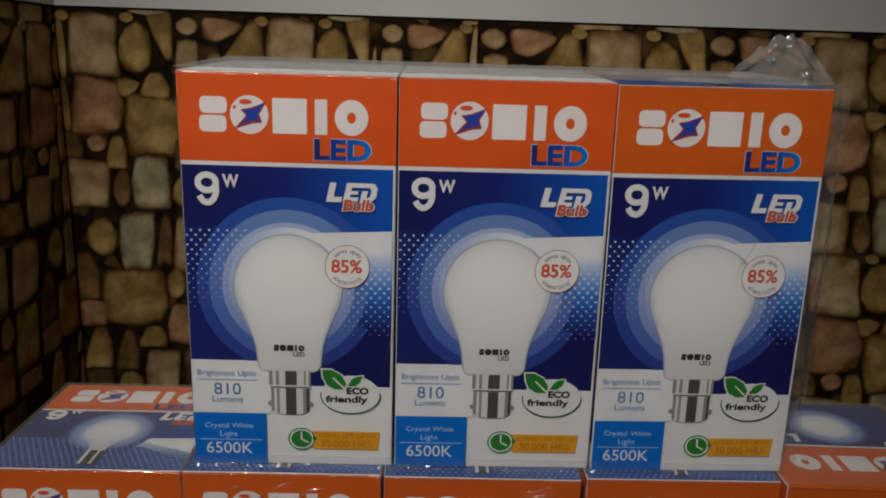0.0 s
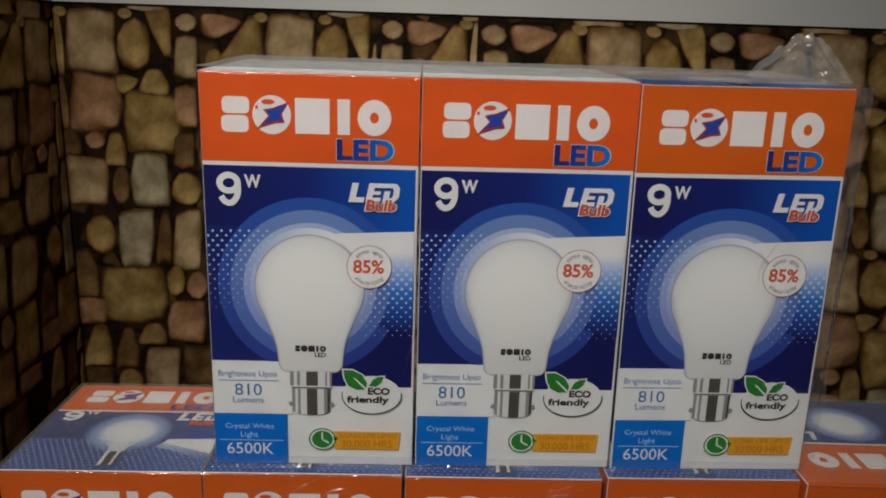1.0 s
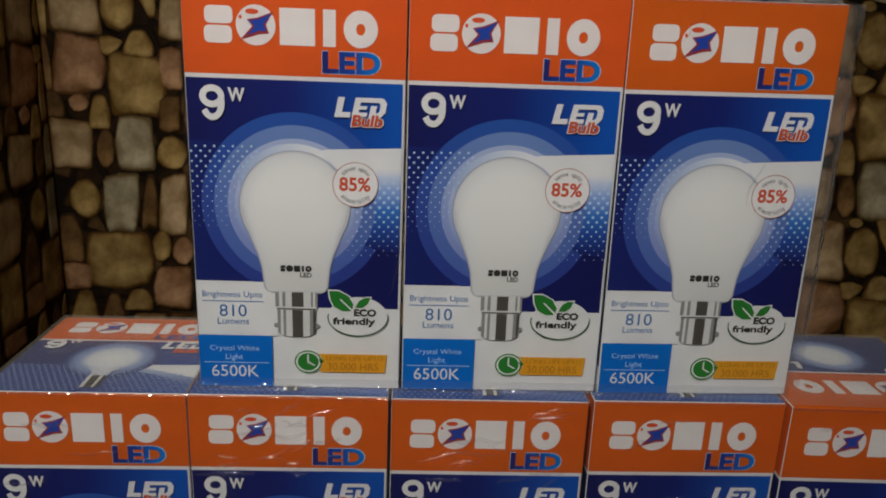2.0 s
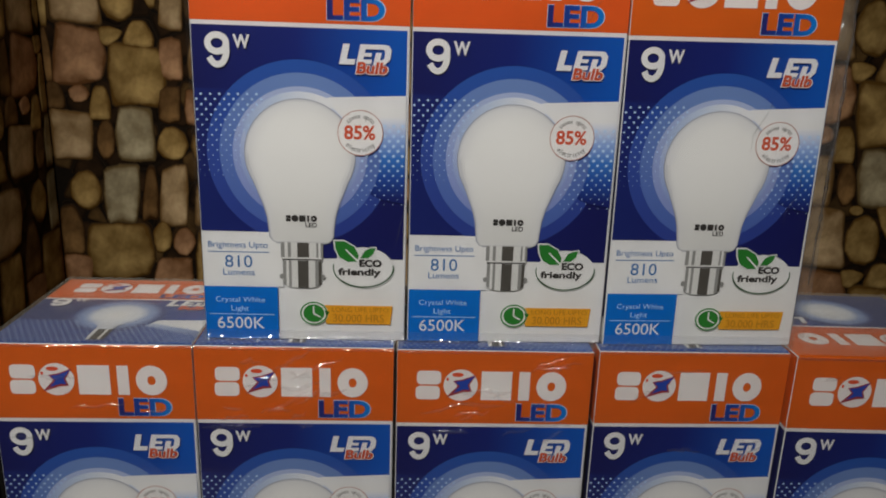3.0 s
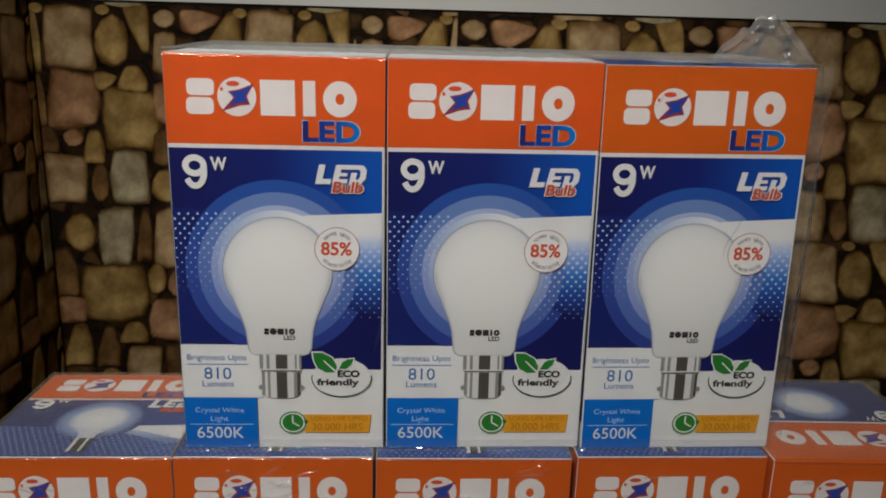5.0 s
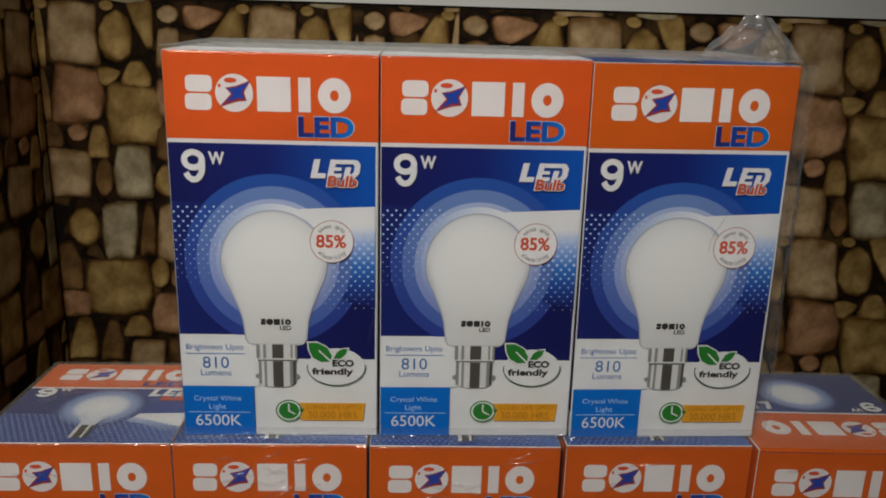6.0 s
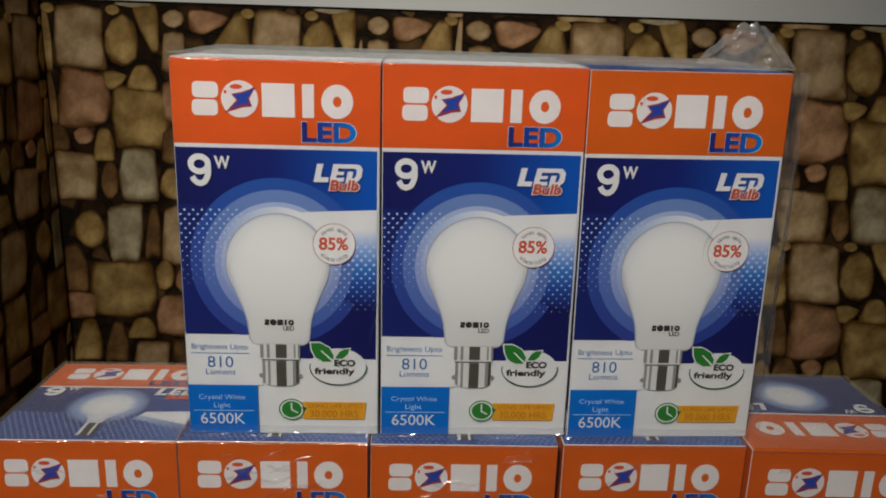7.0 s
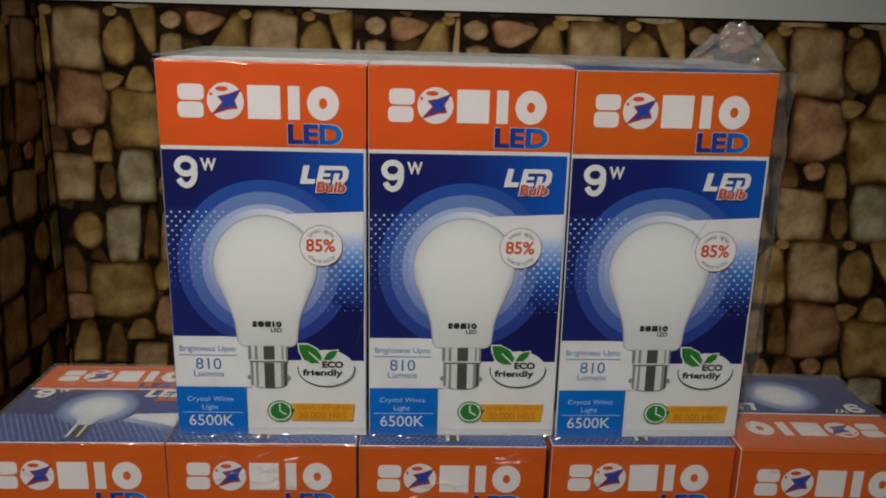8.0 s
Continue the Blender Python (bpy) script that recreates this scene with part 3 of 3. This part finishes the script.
    inked("cap_pin", [ellipse(23.7, 19.8, 0.8, n=12), ellipse(35.9, 19.8, 0.8, n=12)], 12, GREY, f)
    # words and marks
    brand_mark(f, 5.9, 101.9, 1.0 * 47.6 / 49.7, 4, WHITE, BOLT)
    lettering("led_letter_edge", "LED", (37.65, 94.6, 54.1, 100.85), 3, TEXT_PALE, f, bold=0.042)
    lettering("led_letters", "LED", (37.8, 94.8, 53.8, 100.7), 5, LED_BLUE, f, bold=0.035)
    numeral_nine("wattage", 3.9, 80.9, 6.9, 9.8, 12, WHITE, f)
    lettering("watt_sign", "W", (11.7, 86.3, 16.4, 90.1), 12, WHITE, f, bold=0.035)
    led_script(f, 41.1, 82.9, 0.985, 1.0, 12)
    lettering("bulb_script_edge", "Bulb", (45.6, 80.1, 55.1, 83.9), 13, WHITE, f, bold=0.06, shear=0.15)
    lettering("bulb_script", "Bulb", (45.9, 80.4, 54.8, 83.7), 14, RED_DULL, f, bold=0.03, shear=0.15)
    badge = inked("saving_badge", [ellipse(47.2, 63.7, 6.6)], 14, WHITE, f)
    inked("badge_ring", ring(47.2, 63.7, 6.6, 6.6, 0.2), 15, BADGE_RING, badge)
    lettering("badge_number", "85%", (42.5, 61.8, 51.5, 65.9), 15, RED_DULL, badge, bold=0.024)
    arc_lettering("badge_words", "saves upto", 47.2, 63.7, 4.3, 1.9, -48, 10.6, 15, GREY, badge, bold=0.02)
    arc_lettering("badge_words", "electricity", 47.2, 63.7, 5.5, 1.9, 226, -9.2, 15, GREY, badge, bold=0.02)
    brand_mark(f, 25.2, 37.0, 0.187, 15, DARK, DARK, small=True)
    lettering("small_led_letters", "LED", (31.0, 35.3, 34.4, 36.7), 15, DARK, f, bold=0.02)
    # eco mark
    eco = inked("eco_mark", [ellipse(48.2, 23.2, 8.9, 6.2)], 11, WHITE, f)
    inked("eco_sweep", ring(48.2, 22.8, 9.2, 6.2, 0.32, a0=170, a1=370), 13, GREEN_DARK, eco)
    leaf = [(39.6, 31.2), (42.5, 31.2), (45.4, 29.6), (46.8, 27.0), (46.4, 24.9), (43.5, 24.8), (41.0, 26.2), (39.9, 28.6)]
    inked("leaf_edge", [[(43.2 + (x - 43.2) * 1.14, 28 + (y - 28) * 1.14) for x, y in leaf]], 13, WHITE, eco)
    inked("leaf", [leaf], 14, GREEN, eco)
    small_leaf = [(47.3, 26.0), (48.6, 28.3), (50.2, 29.2), (51.9, 29.3), (51.2, 27.4), (49.6, 26.0)]
    inked("leaf_edge", [[(49.6 + (x - 49.6) * 1.2, 27.5 + (y - 27.5) * 1.2) for x, y in small_leaf]], 13, WHITE, eco)
    inked("leaf", [small_leaf], 14, GREEN, eco)
    inked("leaf_vein", [[(42.6, 28.6), (43.0, 28.8), (47.0, 25.0), (46.6, 24.6)]], 15, WHITE, eco)
    lettering("eco_word", "ECO", (47.0, 23.3, 53.7, 25.6), 15, DARK, eco, bold=0.045)
    lettering("eco_word", "friendly", (40.6, 19.9, 53.5, 22.8), 15, DARK, eco, bold=0.033)
    # light output
    lettering("lumen_words", "Brightness Upto", (2.0, 28.0, 19.6, 30.4), 12, TEXT_BLUE, f)
    inked("rule", [rect(1.8, 27.1, 20.0, 27.35)], 12, TEXT_BLUE, f)
    lettering("lumen_number", "810", (6.8, 22.4, 14.9, 26.2), 12, TEXT_BLUE, f)
    lettering("lumen_words", "Lumens", (6.1, 19.9, 15.5, 21.9), 12, TEXT_BLUE, f)
    blue = inked("colour_panel", [rect(0.25, -0.6, 22.3, 16.3)], 12, SKY, f)
    lettering("colour_words", "Crystal White", (3.5, 10.8, 18.3, 13.0), 13, TEXT_PALE, blue)
    lettering("colour_words", "Light", (8.1, 7.9, 13.4, 10.2), 13, TEXT_PALE, blue)
    inked("rule", [rect(1.6, 7.25, 21.0, 7.5)], 13, TEXT_PALE, blue)
    lettering("colour_number", "6500K", (3.7, 2.7, 18.0, 6.5), 13, WHITE, blue, bold=0.004)
    # long life
    bar = inked("life_bar", [[(36.8, 4.6), (56.6, 4.6), (57.2, 10.7), (36.4, 10.7)]], 11, AMBER, f)
    lettering("life_words", "LONG LIFE UPTO", (38.6, 8.6, 56.0, 10.1), 12, BROWN_INK, bar)
    lettering("life_words", "30.000 HRS", (39.0, 5.3, 54.6, 7.8), 12, BROWN_INK, bar)
    clock = inked("clock_mark", [ellipse(33.1, 8.0, 4.3, 3.9)], 12, WHITE, f)
    inked("clock_ring", ring(33.1, 8.0, 4.2, 3.8, 0.45), 13, GREEN, clock)
    inked("clock_face", [ellipse(33.1, 8.0, 3.2, 2.9)], 13, GREEN, clock)
    inked("clock_hand", [rect(32.8, 7.8, 33.3, 10.4), [(32.8, 7.8), (33.2, 8.2), (35.2, 7.0), (35.0, 6.6)]], 14, WHITE, clock)
    inked("clock_arrow", [[(36.4, 9.0), (38.0, 8.6), (36.9, 7.0)]], 13, GREEN, clock)
    return f


def top_print(box, lie, orange, drop=0.0):
    """The printed top of a carton: a short form of the front; drop sets the print that much lower on the flap."""
    d = drop
    t = part("top_panel", shape_bm([rect(0.3, 0.3, BW - 0.3, BD - 0.3)], 1), WHITE, box, "printed top with orange band and blue field", lie)
    inked("orange_field", [rect(0.25, 40.0 - d, BW - 0.25, BD - 0.1)], 2, orange, t)
    inked("blue_field", [rect(0.25, 0.3, BW - 0.25, 38.9 - d)], 2, NAVY_TOP, t)
    if not drop:
        inked("dot_ground", [[(0.25, 0.3), (BW - 0.25, 0.3), (BW - 0.25, 11.5), (55, 13.5), (46, 16.8), (36, 18.5), (0.25, 19.5)]], 2.6, DOT_GROUND, t)
        inked("sweep_fade", [[(34, 17.5), (60.7, 19.0), (60.7, 7.0), (54, 9.5), (46, 13.5), (38, 15.5)]], 2.8, SWEEP_FADE, t)
        inked("white_sweep", [[(36, 18.9), (44, 19.8), (60.7, 20.4), (60.7, 10.8), (55, 13.0), (46, 16.6), (38, 17.8)]], 3, WHITE, t)
    inked("halo", [clip(clip(ellipse(30.5, 24.0 - d, 15.0, 14.5, n=48), 0, 1, 38.9 - d), 0, -1, -0.3)], 4, TOP_HALO_LOW if drop else TOP_HALO, t)
    if not drop:
        inked("bulb_picture", [[(26, 16), (36, 16), (34.0, 13.6), (33.6, 10.4), (28.4, 10.4), (28.0, 13.6)]], 10, TOP_NECK, t)
        for x0, x1, mat in ((28.3, 29.4, PALE), (29.4, 31.8, DARK), (31.8, 32.6, PALE), (32.6, 33.5, DARK)):
            inked("cap_shell", [rect(x0, 2.6, x1, 10.8)], 11, mat, t)
        loops = [ellipse(1.2 + c * 2.0 + (r % 2) * 1.0, 1.2 + r * 1.7, 0.42, n=6) for r in range(11) for c in range(30) if math.hypot((1.2 + c * 2.0 - 30.5) / 12, (1.2 + r * 1.7 - 24) / 12) > 1 and abs(1.2 + c * 2.0 - 31) > 3.6 and 1.2 + r * 1.7 < 18.5 - max(0, c * 2.0 - 34) * 0.26]
        tagged(inked("dot_pattern", loops, 5, DOT_DIM, t), kind="stuff")
    brand_mark(t, 6.5, 46.0 - d, 47.6 / 49.7, 3, WHITE, BOLT)
    if not drop:
        lettering("led_letters", "LED", (38.5, 41.0, 53.8, 45.0), 4, LED_BLUE, t, bold=0.035)
    numeral_nine("wattage", 4.2, 31.0 - d, 6.6, 7.2, 10, WHITE, t)
    lettering("watt_sign", "W", (11.4, 35.6 - d, 16.0, 38.6 - d), 10, WHITE, t, bold=0.02)
    led_script(t, 43.6, 32.0 - d, 0.95, 1.05, 12)
    lettering("bulb_script", "Bulb", (48.5, 28.8 - d, 57.0, 32.4 - d), 12.5, RED, t, bold=0.04, shear=0.15)
    return t


NAVY_TOP = gradient_ink("top_blue_ink", [(0.012, 0.035, 0.17), (0.010, 0.03, 0.16), (0.004, 0.06, 0.32)], 0.0, 0.058)


DOT_GROUND = gradient_ink("top_dot_ground_ink", [(0.03, 0.075, 0.28), (0.02, 0.055, 0.25), (0.03, 0.10, 0.36)], 0.0, 0.058)
TOP_NECK = radial_ink("top_neck_ink", [(0.0, (0.66, 0.67, 0.68)), (0.7, (0.56, 0.59, 0.64)), (1.0, (0.40, 0.46, 0.58))], (31.0, 17.0), (6.5, 9.0))
HALO_STOPS = [(0.0, (0.74, 0.74, 0.73)), (0.46, (0.68, 0.70, 0.72)), (0.74, (0.24, 0.33, 0.54)), (1.0, (0.015, 0.042, 0.20))]
TOP_HALO = radial_ink("top_halo_ink", HALO_STOPS, (30.5, 24.5), (14.8, 14.2))
TOP_HALO_LOW = radial_ink("low_top_halo_ink", HALO_STOPS, (30.5, 19.0), (14.8, 14.2))
SWEEP_FADE = gradient_ink("sweep_fade_ink", [(0.03, 0.075, 0.28), (0.22, 0.31, 0.52), (0.50, 0.57, 0.68)], 0.007, 0.017, "Y")


def bulb_box(plain_top, rise, orange, drop=0.0):
    """A carton with its printed faces; the top flap climbs by rise towards the back."""
    box = new("bulb_box")
    bm = box_bm(0, BW * MM, 0, BD * MM, 0, BH * MM, 0.0004, 2)
    for v in bm.verts:
        if v.co.z > BH * MM / 2:
            v.co.z += rise * v.co.y / (BD * MM)
    part("carton", bm, CARTON, box)
    front_print(box, orange)
    for name, m in (("left_panel", pose(0, BD * MM, 0.001, 90, 0, -90)), ("right_panel", pose(BW * MM, 0, 0.001, 90, 0, 90))):
        side = part(name, shape_bm([rect(0.2, -0.7, BD - 0.2, BH - 1.3)], 1), WHITE, box, "printed side of the carton", m)
        inked("orange_field", [rect(0.1, 93.7, BD - 0.1, BH - 1.2)], 2, orange, side)
        inked("blue_field", [rect(0.1, 8.0, BD - 0.1, 92.5)], 2, DEEP, side)
    lie = pose(0, 0, BH * MM, math.degrees(math.atan2(rise, BD * MM)))
    if plain_top:
        t = part("top_panel", shape_bm([rect(0.3, 0.3, BW - 0.3, BD - 0.3)], 1), CARTON, box, "plain white top flap", lie)
        inked("flap_seam", [rect(0.6, 29.9, BW - 0.6, 30.3)], 2, GREY, t)
    else:
        top_print(box, lie, orange, drop)
    return box


TOP_Z, LOW_Z = -0.003, -0.003 - BH * MM - 0.0004
LABEL_UP = "orange and blue printed bulb carton, upright"
LABEL_LOW = "orange and blue printed bulb carton"
UPPER, LOWER = "upper row of bulb cartons", "lower row of bulb cartons"
first = bulb_box(True, 0.0024, ORANGE)
first.matrix_basis = pose(0.0002, 0, TOP_Z)
tagged(first, LABEL_UP + ", plain white top", "box", UPPER)
copy_thing(first, pose(0.0621, 0.0001, TOP_Z, 0, -0.2, 0.1))
third = bulb_box(False, 0.0028, ORANGE_WARM)
third.matrix_basis = pose(0.1240, 0.0002, TOP_Z - 0.0003, 0, -0.45, 0.3)
tagged(third, "orange and blue bulb carton, blue top under loose clear wrap", "box", UPPER)
printed = bulb_box(False, 0.0, ORANGE_WARM)
printed.matrix_basis = pose(-0.0642, -0.0052, LOW_Z, 0, 0, 0.2)
tagged(printed, LABEL_LOW + ", its whole top showing", "box", LOWER)
low = [(-0.0028, -0.0050, 0.0), (0.0592, -0.0058, -0.3), (0.1223, -0.0050, 0.3)]
for x, y, turn in low:
    tagged(copy_thing(printed, pose(x, y, LOW_Z, 0, 0, turn)), LABEL_LOW + ", under upright cartons", "box", LOWER)

# the last carton of the lower row has its top turned round
turned = bulb_box(False, 0.0, ORANGE_WARM, 5.5)
turned.matrix_basis = pose(0.1844, -0.0070, LOW_Z, 0, 0, -1.6)
part("fold", box_bm(0.0003, BW * MM - 0.0003, -0.00035, 0.0009, BH * MM - 0.0009, BH * MM + 0.0003, 0.0005), ORANGE_WARM, turned, "orange front fold of the top flap")
tagged(turned, LABEL_LOW + ", top print turned round", "box", LOWER)
for child in turned.children:
    if child.name.startswith("top_panel"):
        child.matrix_basis = pose(BW * MM, BD * MM, BH * MM, 0, 0, 180)


# ---- clear wrap ----
def sheet_bm(across, up, nx, ny, height):
    """A sheet of film: a grid with a height for each place."""
    bm = bmesh.new()
    rows = [[bm.verts.new((across * i / nx, up * j / ny, height(i / nx, j / ny))) for i in range(nx + 1)] for j in range(ny + 1)]
    for a, b in zip(rows, rows[1:]):
        for i in range(nx):
            f = bm.faces.new((a[i], a[i + 1], b[i + 1], b[i]))
            f.smooth = True
    return bm


def puckers(u, v, seed, size):
    return size * noise.noise(Vector((u * 9 + seed, v * 14, seed)))


def crease(film, x0, z0, x1, z1, width, rise, seed):
    """A sharp fold in the film, from place to place on its front, in millimetres."""
    n = 40
    bm = bmesh.new()
    dx, dz = x1 - x0, z1 - z0
    length = math.hypot(dx, dz)
    rows = []
    for i in range(n + 1):
        t = i / n
        sway = 1.6 * noise.noise(Vector((t * 3, seed, 0)))
        cx, cz = x0 + dx * t - dz / length * sway, z0 + dz * t + dx / length * sway
        k = math.sin(math.pi * t) * (0.35 + 0.9 * abs(noise.noise(Vector((t * 9, seed, 3)))))
        row = []
        for off, up in ((-1, 0.0), (-0.15, 1.0), (0.15, 1.0), (1, 0.0)):
            row.append(bm.verts.new(((cx - dz / length * off * width * (0.3 + k)) * MM, (cz + dx / length * off * width * (0.3 + k)) * MM, (0.05 + up * rise * k) * MM)))
        rows.append(row)
    for a, b in zip(rows, rows[1:]):
        for i in range(3):
            bm.faces.new((a[i], b[i], b[i + 1], a[i + 1])).smooth = True
    ob = part("crease", bm, FILM_EDGE, film, "", pose(0, -0.0019, 0, 90, 0, 0))
    ob.visible_shadow = False
    return ob


def film_pack(x, y, z, count, seed, rz=0.0, rise=0.0, skin=None, lid=None):
    """Film drawn over a row of cartons: a front and a top, puckered near its edges."""
    film = new("shrink_wrap")
    film.matrix_basis = pose(x, y, z, 0, 0, rz)
    across, up = (count * 61.6 + 0.6) * MM, (BH + 1.0) * MM

    def front(u, v):
        edge = max(0, 1 - min(v, 1 - v) * 14, 1 - min(u, 1 - u) * 30)
        return 0.0007 + puckers(u * count, v, seed, 0.00012) + edge * abs(puckers(u * count * 4, v * 3, seed + 5, 0.0007))

    a = part("front_film", sheet_bm(across, up, 60 * count, 70, front), skin or FILM, film, "clear film over the printed fronts", pose(-0.0004, -0.0009, -0.0002, 90, 0, 0))
    b = part("top_film", sheet_bm(across, (BD + 0.6) * MM, 40 * count, 24, lambda u, v: 0.0002 + abs(puckers(u * count * 2, v, seed + 2, 0.0005))), lid or FILM_TOP, film, "clear film over the carton tops", pose(-0.0004, -0.0006, BH * MM + 0.0007, math.degrees(math.atan2(rise, BD * MM))))
    bow = sheet_bm(across, 0.0022, 90 * count, 6, lambda u, v: 0.0)
    for w in bow.verts:
        t, u = w.co.y / 0.0022 * math.pi / 2, w.co.x / across
        r = 0.0010 + 0.00032 * noise.noise(Vector((u * count * 46 + seed, t, seed)))
        w.co.y, w.co.z = r * math.sin(t), r * math.cos(t) - 0.0011
    c = part("edge_film", bow, FILM_EDGE, film, "film bent over the front edge", pose(-0.0004, -0.0008, (BH - 0.9) * MM, 90, 0, 0))
    hem = sheet_bm(across, 0.0034, 110 * count, 8, lambda u, v: 0.0004 + 0.0019 * (1 - v) ** 1.5 * (0.3 + 1.3 * abs(noise.noise(Vector((u * count * 30 + seed, v * 2.2, seed))))))
    d = part("hem_film", hem, FILM_EDGE, film, "gathered hem of the film", pose(-0.0004, -0.0009, 0.0002, 90, 0, 0))
    for ob in (a, b, c, d):
        ob.visible_shadow = False
    return film


upper_film = film_pack(0.0, 0.0, TOP_Z, 3, 1.3, 0.0, 0.0028)
tagged(upper_film, "clear plastic wrap round three cartons, crumpled at one corner", "packaging")
for (x, y, turn), seed in zip([(-0.0642, -0.0052, 0.2)] + low + [(0.1844, -0.0070, -1.6)], (3.1, 4.7, 6.2, 8.9, 11.3)):
    film = tagged(film_pack(x, y, LOW_Z, 1, seed, turn, 0.0, FILM_CREASED, FILM_TOP_CLEAR if seed in (4.7, 6.2, 8.9) else FILM_TOP), "clear wrinkled plastic wrap on a lower bulb carton", "packaging")
    r = random.Random(int(seed * 10))
    for k in range({3.1: 4, 4.7: 16, 6.2: 14, 8.9: 5, 11.3: 1}[seed]):
        cx, cz, tilt = r.uniform(10, 52), r.uniform(86, 117), r.uniform(-8, 28)
        half = r.uniform(2.5, 9)
        crease(film, cx - half, cz - half * math.tan(math.radians(tilt)), cx + half, cz + half * math.tan(math.radians(tilt)), r.uniform(0.5, 0.95), r.uniform(0.7, 1.2), seed + k)


def flap(u, v):
    """Loose film: long slanting folds, drawn flat at the carton's edge."""
    loose = min(1.0, u * 3)
    return loose * (0.0016 * noise.noise(Vector((u * 2.2 + v * 3, v * 11, 2.0))) + 0.0010 * abs(noise.noise(Vector((u * 5 - v * 4, v * 26, 5.0)))))


for x, z, half, lean in ((164, 70, 7, 1.1), (178, 52, 5, 2.2), (140, 112, 6, 0.7), (60, 40, 6, 1.4), (112, 100, 8, 0.9)):
    crease(upper_film, x - half * 0.4, z - half * lean, x + half * 0.4, z + half * lean, 0.3, 0.16, x * 0.1)

# loose seam of film beside the last carton, and the gathered end above it
seam = part("side_seam", sheet_bm(0.0062, 0.119, 14, 160, flap), FILM_SEAM, upper_film, "loose clear seam of film", pose(0.1852, 0.004, 0.001, 90, -0.45, 0))


def rolled_edge(length, radius):
    """A thin roll of film, knotted along its length."""
    bm = bmesh.new()
    rows = []
    for i in range(161):
        t = i / 160
        r = radius * (0.35 + 0.75 * math.sin(math.pi * t) ** 0.5) * (1 + 0.75 * noise.noise(Vector((t * 34, 0.3, 7.0))))
        sway = Vector((0.0011 * noise.noise(Vector((t * 5, 2.0, 1.0))) - 0.0012 * (1 - t), 0.0006 * noise.noise(Vector((t * 9, 5.0, 1.0))), length * t))
        rows.append([bm.verts.new(sway + Vector((r * math.cos(a), r * math.sin(a), 0))) for a in (k * math.pi / 4 for k in range(8))])
    for a, b in zip(rows, rows[1:]):
        for i in range(8):
            bm.faces.new((a[i], a[(i + 1) % 8], b[(i + 1) % 8], b[i])).smooth = True
    return bm


roll = part("rolled_edge", rolled_edge(0.078, 0.00038), FILM_EDGE, upper_film, "knotted roll of film", pose(0.1908, 0.0035, 0.020, 0, -0.45, 0))
roll.visible_shadow = False


def gathered():
    """Film drawn together to a crumpled peak."""
    wide, tall = 0.034, 0.0150
    bm = sheet_bm(wide, tall, 70, 34, lambda u, v: 0.0)
    for v in bm.verts:
        u, t = v.co.x / wide, v.co.y / tall
        rise = min(1.0, u / 0.46) ** 0.8 if u < 0.46 else 1 - ((u - 0.46) / 0.54) ** 2.2
        v.co.y = tall * t * (0.06 + 0.94 * rise) * (1 + 0.13 * noise.noise(Vector((u * 13, t, 9))))
        folds = 0.0026 * abs(noise.noise(Vector((u * 4 + t * 1.5, t * 2, 1)))) + 0.0007 * abs(noise.noise(Vector((u * 9, t * 4 + u * 3, 4))))
        v.co.z = 0.004 * (1 - t) + folds * 1.6
    return bm


tuft = part("gathered_end", gathered(), FILM_LOOSE, upper_film, "crumpled end of the film", pose(0.1655, 0.034, BH * MM + 0.0010, 90, 0, 0))
seam.visible_shadow = tuft.visible_shadow = False

# ---- the table under the cartons ----
table = new("table")
tagged(table, "plain brown table carrying the stacked bulb cartons", "table")
part("tabletop", box_bm(-0.066, 1.1, -0.13, 0.26, LOW_Z - 0.025, LOW_Z - 0.0002, 0.002), WOOD, table)
for x in (-0.04, 1.05):
    for y in (-0.1, 0.22):
        part("leg", box_bm(x - 0.02, x + 0.02, y - 0.02, y + 0.02, -0.85, LOW_Z - 0.026, 0.002), WOOD, table)

# ---- printed stones of the wall paper ----
FACE = Matrix.Translation((0, WALL_Y, 0)) @ pose(0, 0, 0, 90, 0, 0)
SEAM_Z, EDGE_Z = -0.089, PAPER_TOP - 0.002
ALL_A = SHEET_A + SHEET_A_REST
# lengths of paper side by side, each with the same print cut at another place
print_sheet(wall_back, ALL_A, (-0.4075, SEAM_Z, 0.001, EDGE_Z), (0.2525, 0.252), (-0.392, 0.166), FACE, -0.03)
print_sheet(wall_back, SHEET_B, (-0.4075, -0.38, 0.001, SEAM_Z - 0.003), (0.2525, 0.265), (-0.394, -0.095), FACE, -0.05)
print_sheet(wall_back, ALL_A, (0.003, -0.36, 0.131, EDGE_Z), (0.2525, 0.265), (-0.130, 0.166), FACE)
print_sheet(wall_back, ALL_A, (0.133, -0.38, 1.00, EDGE_Z), (0.298, 0.290), (0.269, 0.165), FACE, 0.13)
SIDE = Matrix.Translation((WALL_X, 0, 0)) @ pose(0, 0, 0, 90, 0, 90)
print_sheet(wall_left, ALL_A, (0.42, -0.096, WALL_Y - 0.003, EDGE_Z), (0.2525, 0.245), (0.726, 0.150), SIDE, -0.1)
print_sheet(wall_left, SHEET_B, (0.42, -0.38, WALL_Y - 0.003, -0.099), (0.2525, 0.265), (0.726, -0.100), SIDE, -0.1)
pebble_bed(wall_back, (WALL_X + 0.001, -0.38, 1.00, EDGE_Z), FACE, 11)
pebble_bed(wall_left, (0.42, -0.38, WALL_Y - 0.002, EDGE_Z), SIDE, 12)
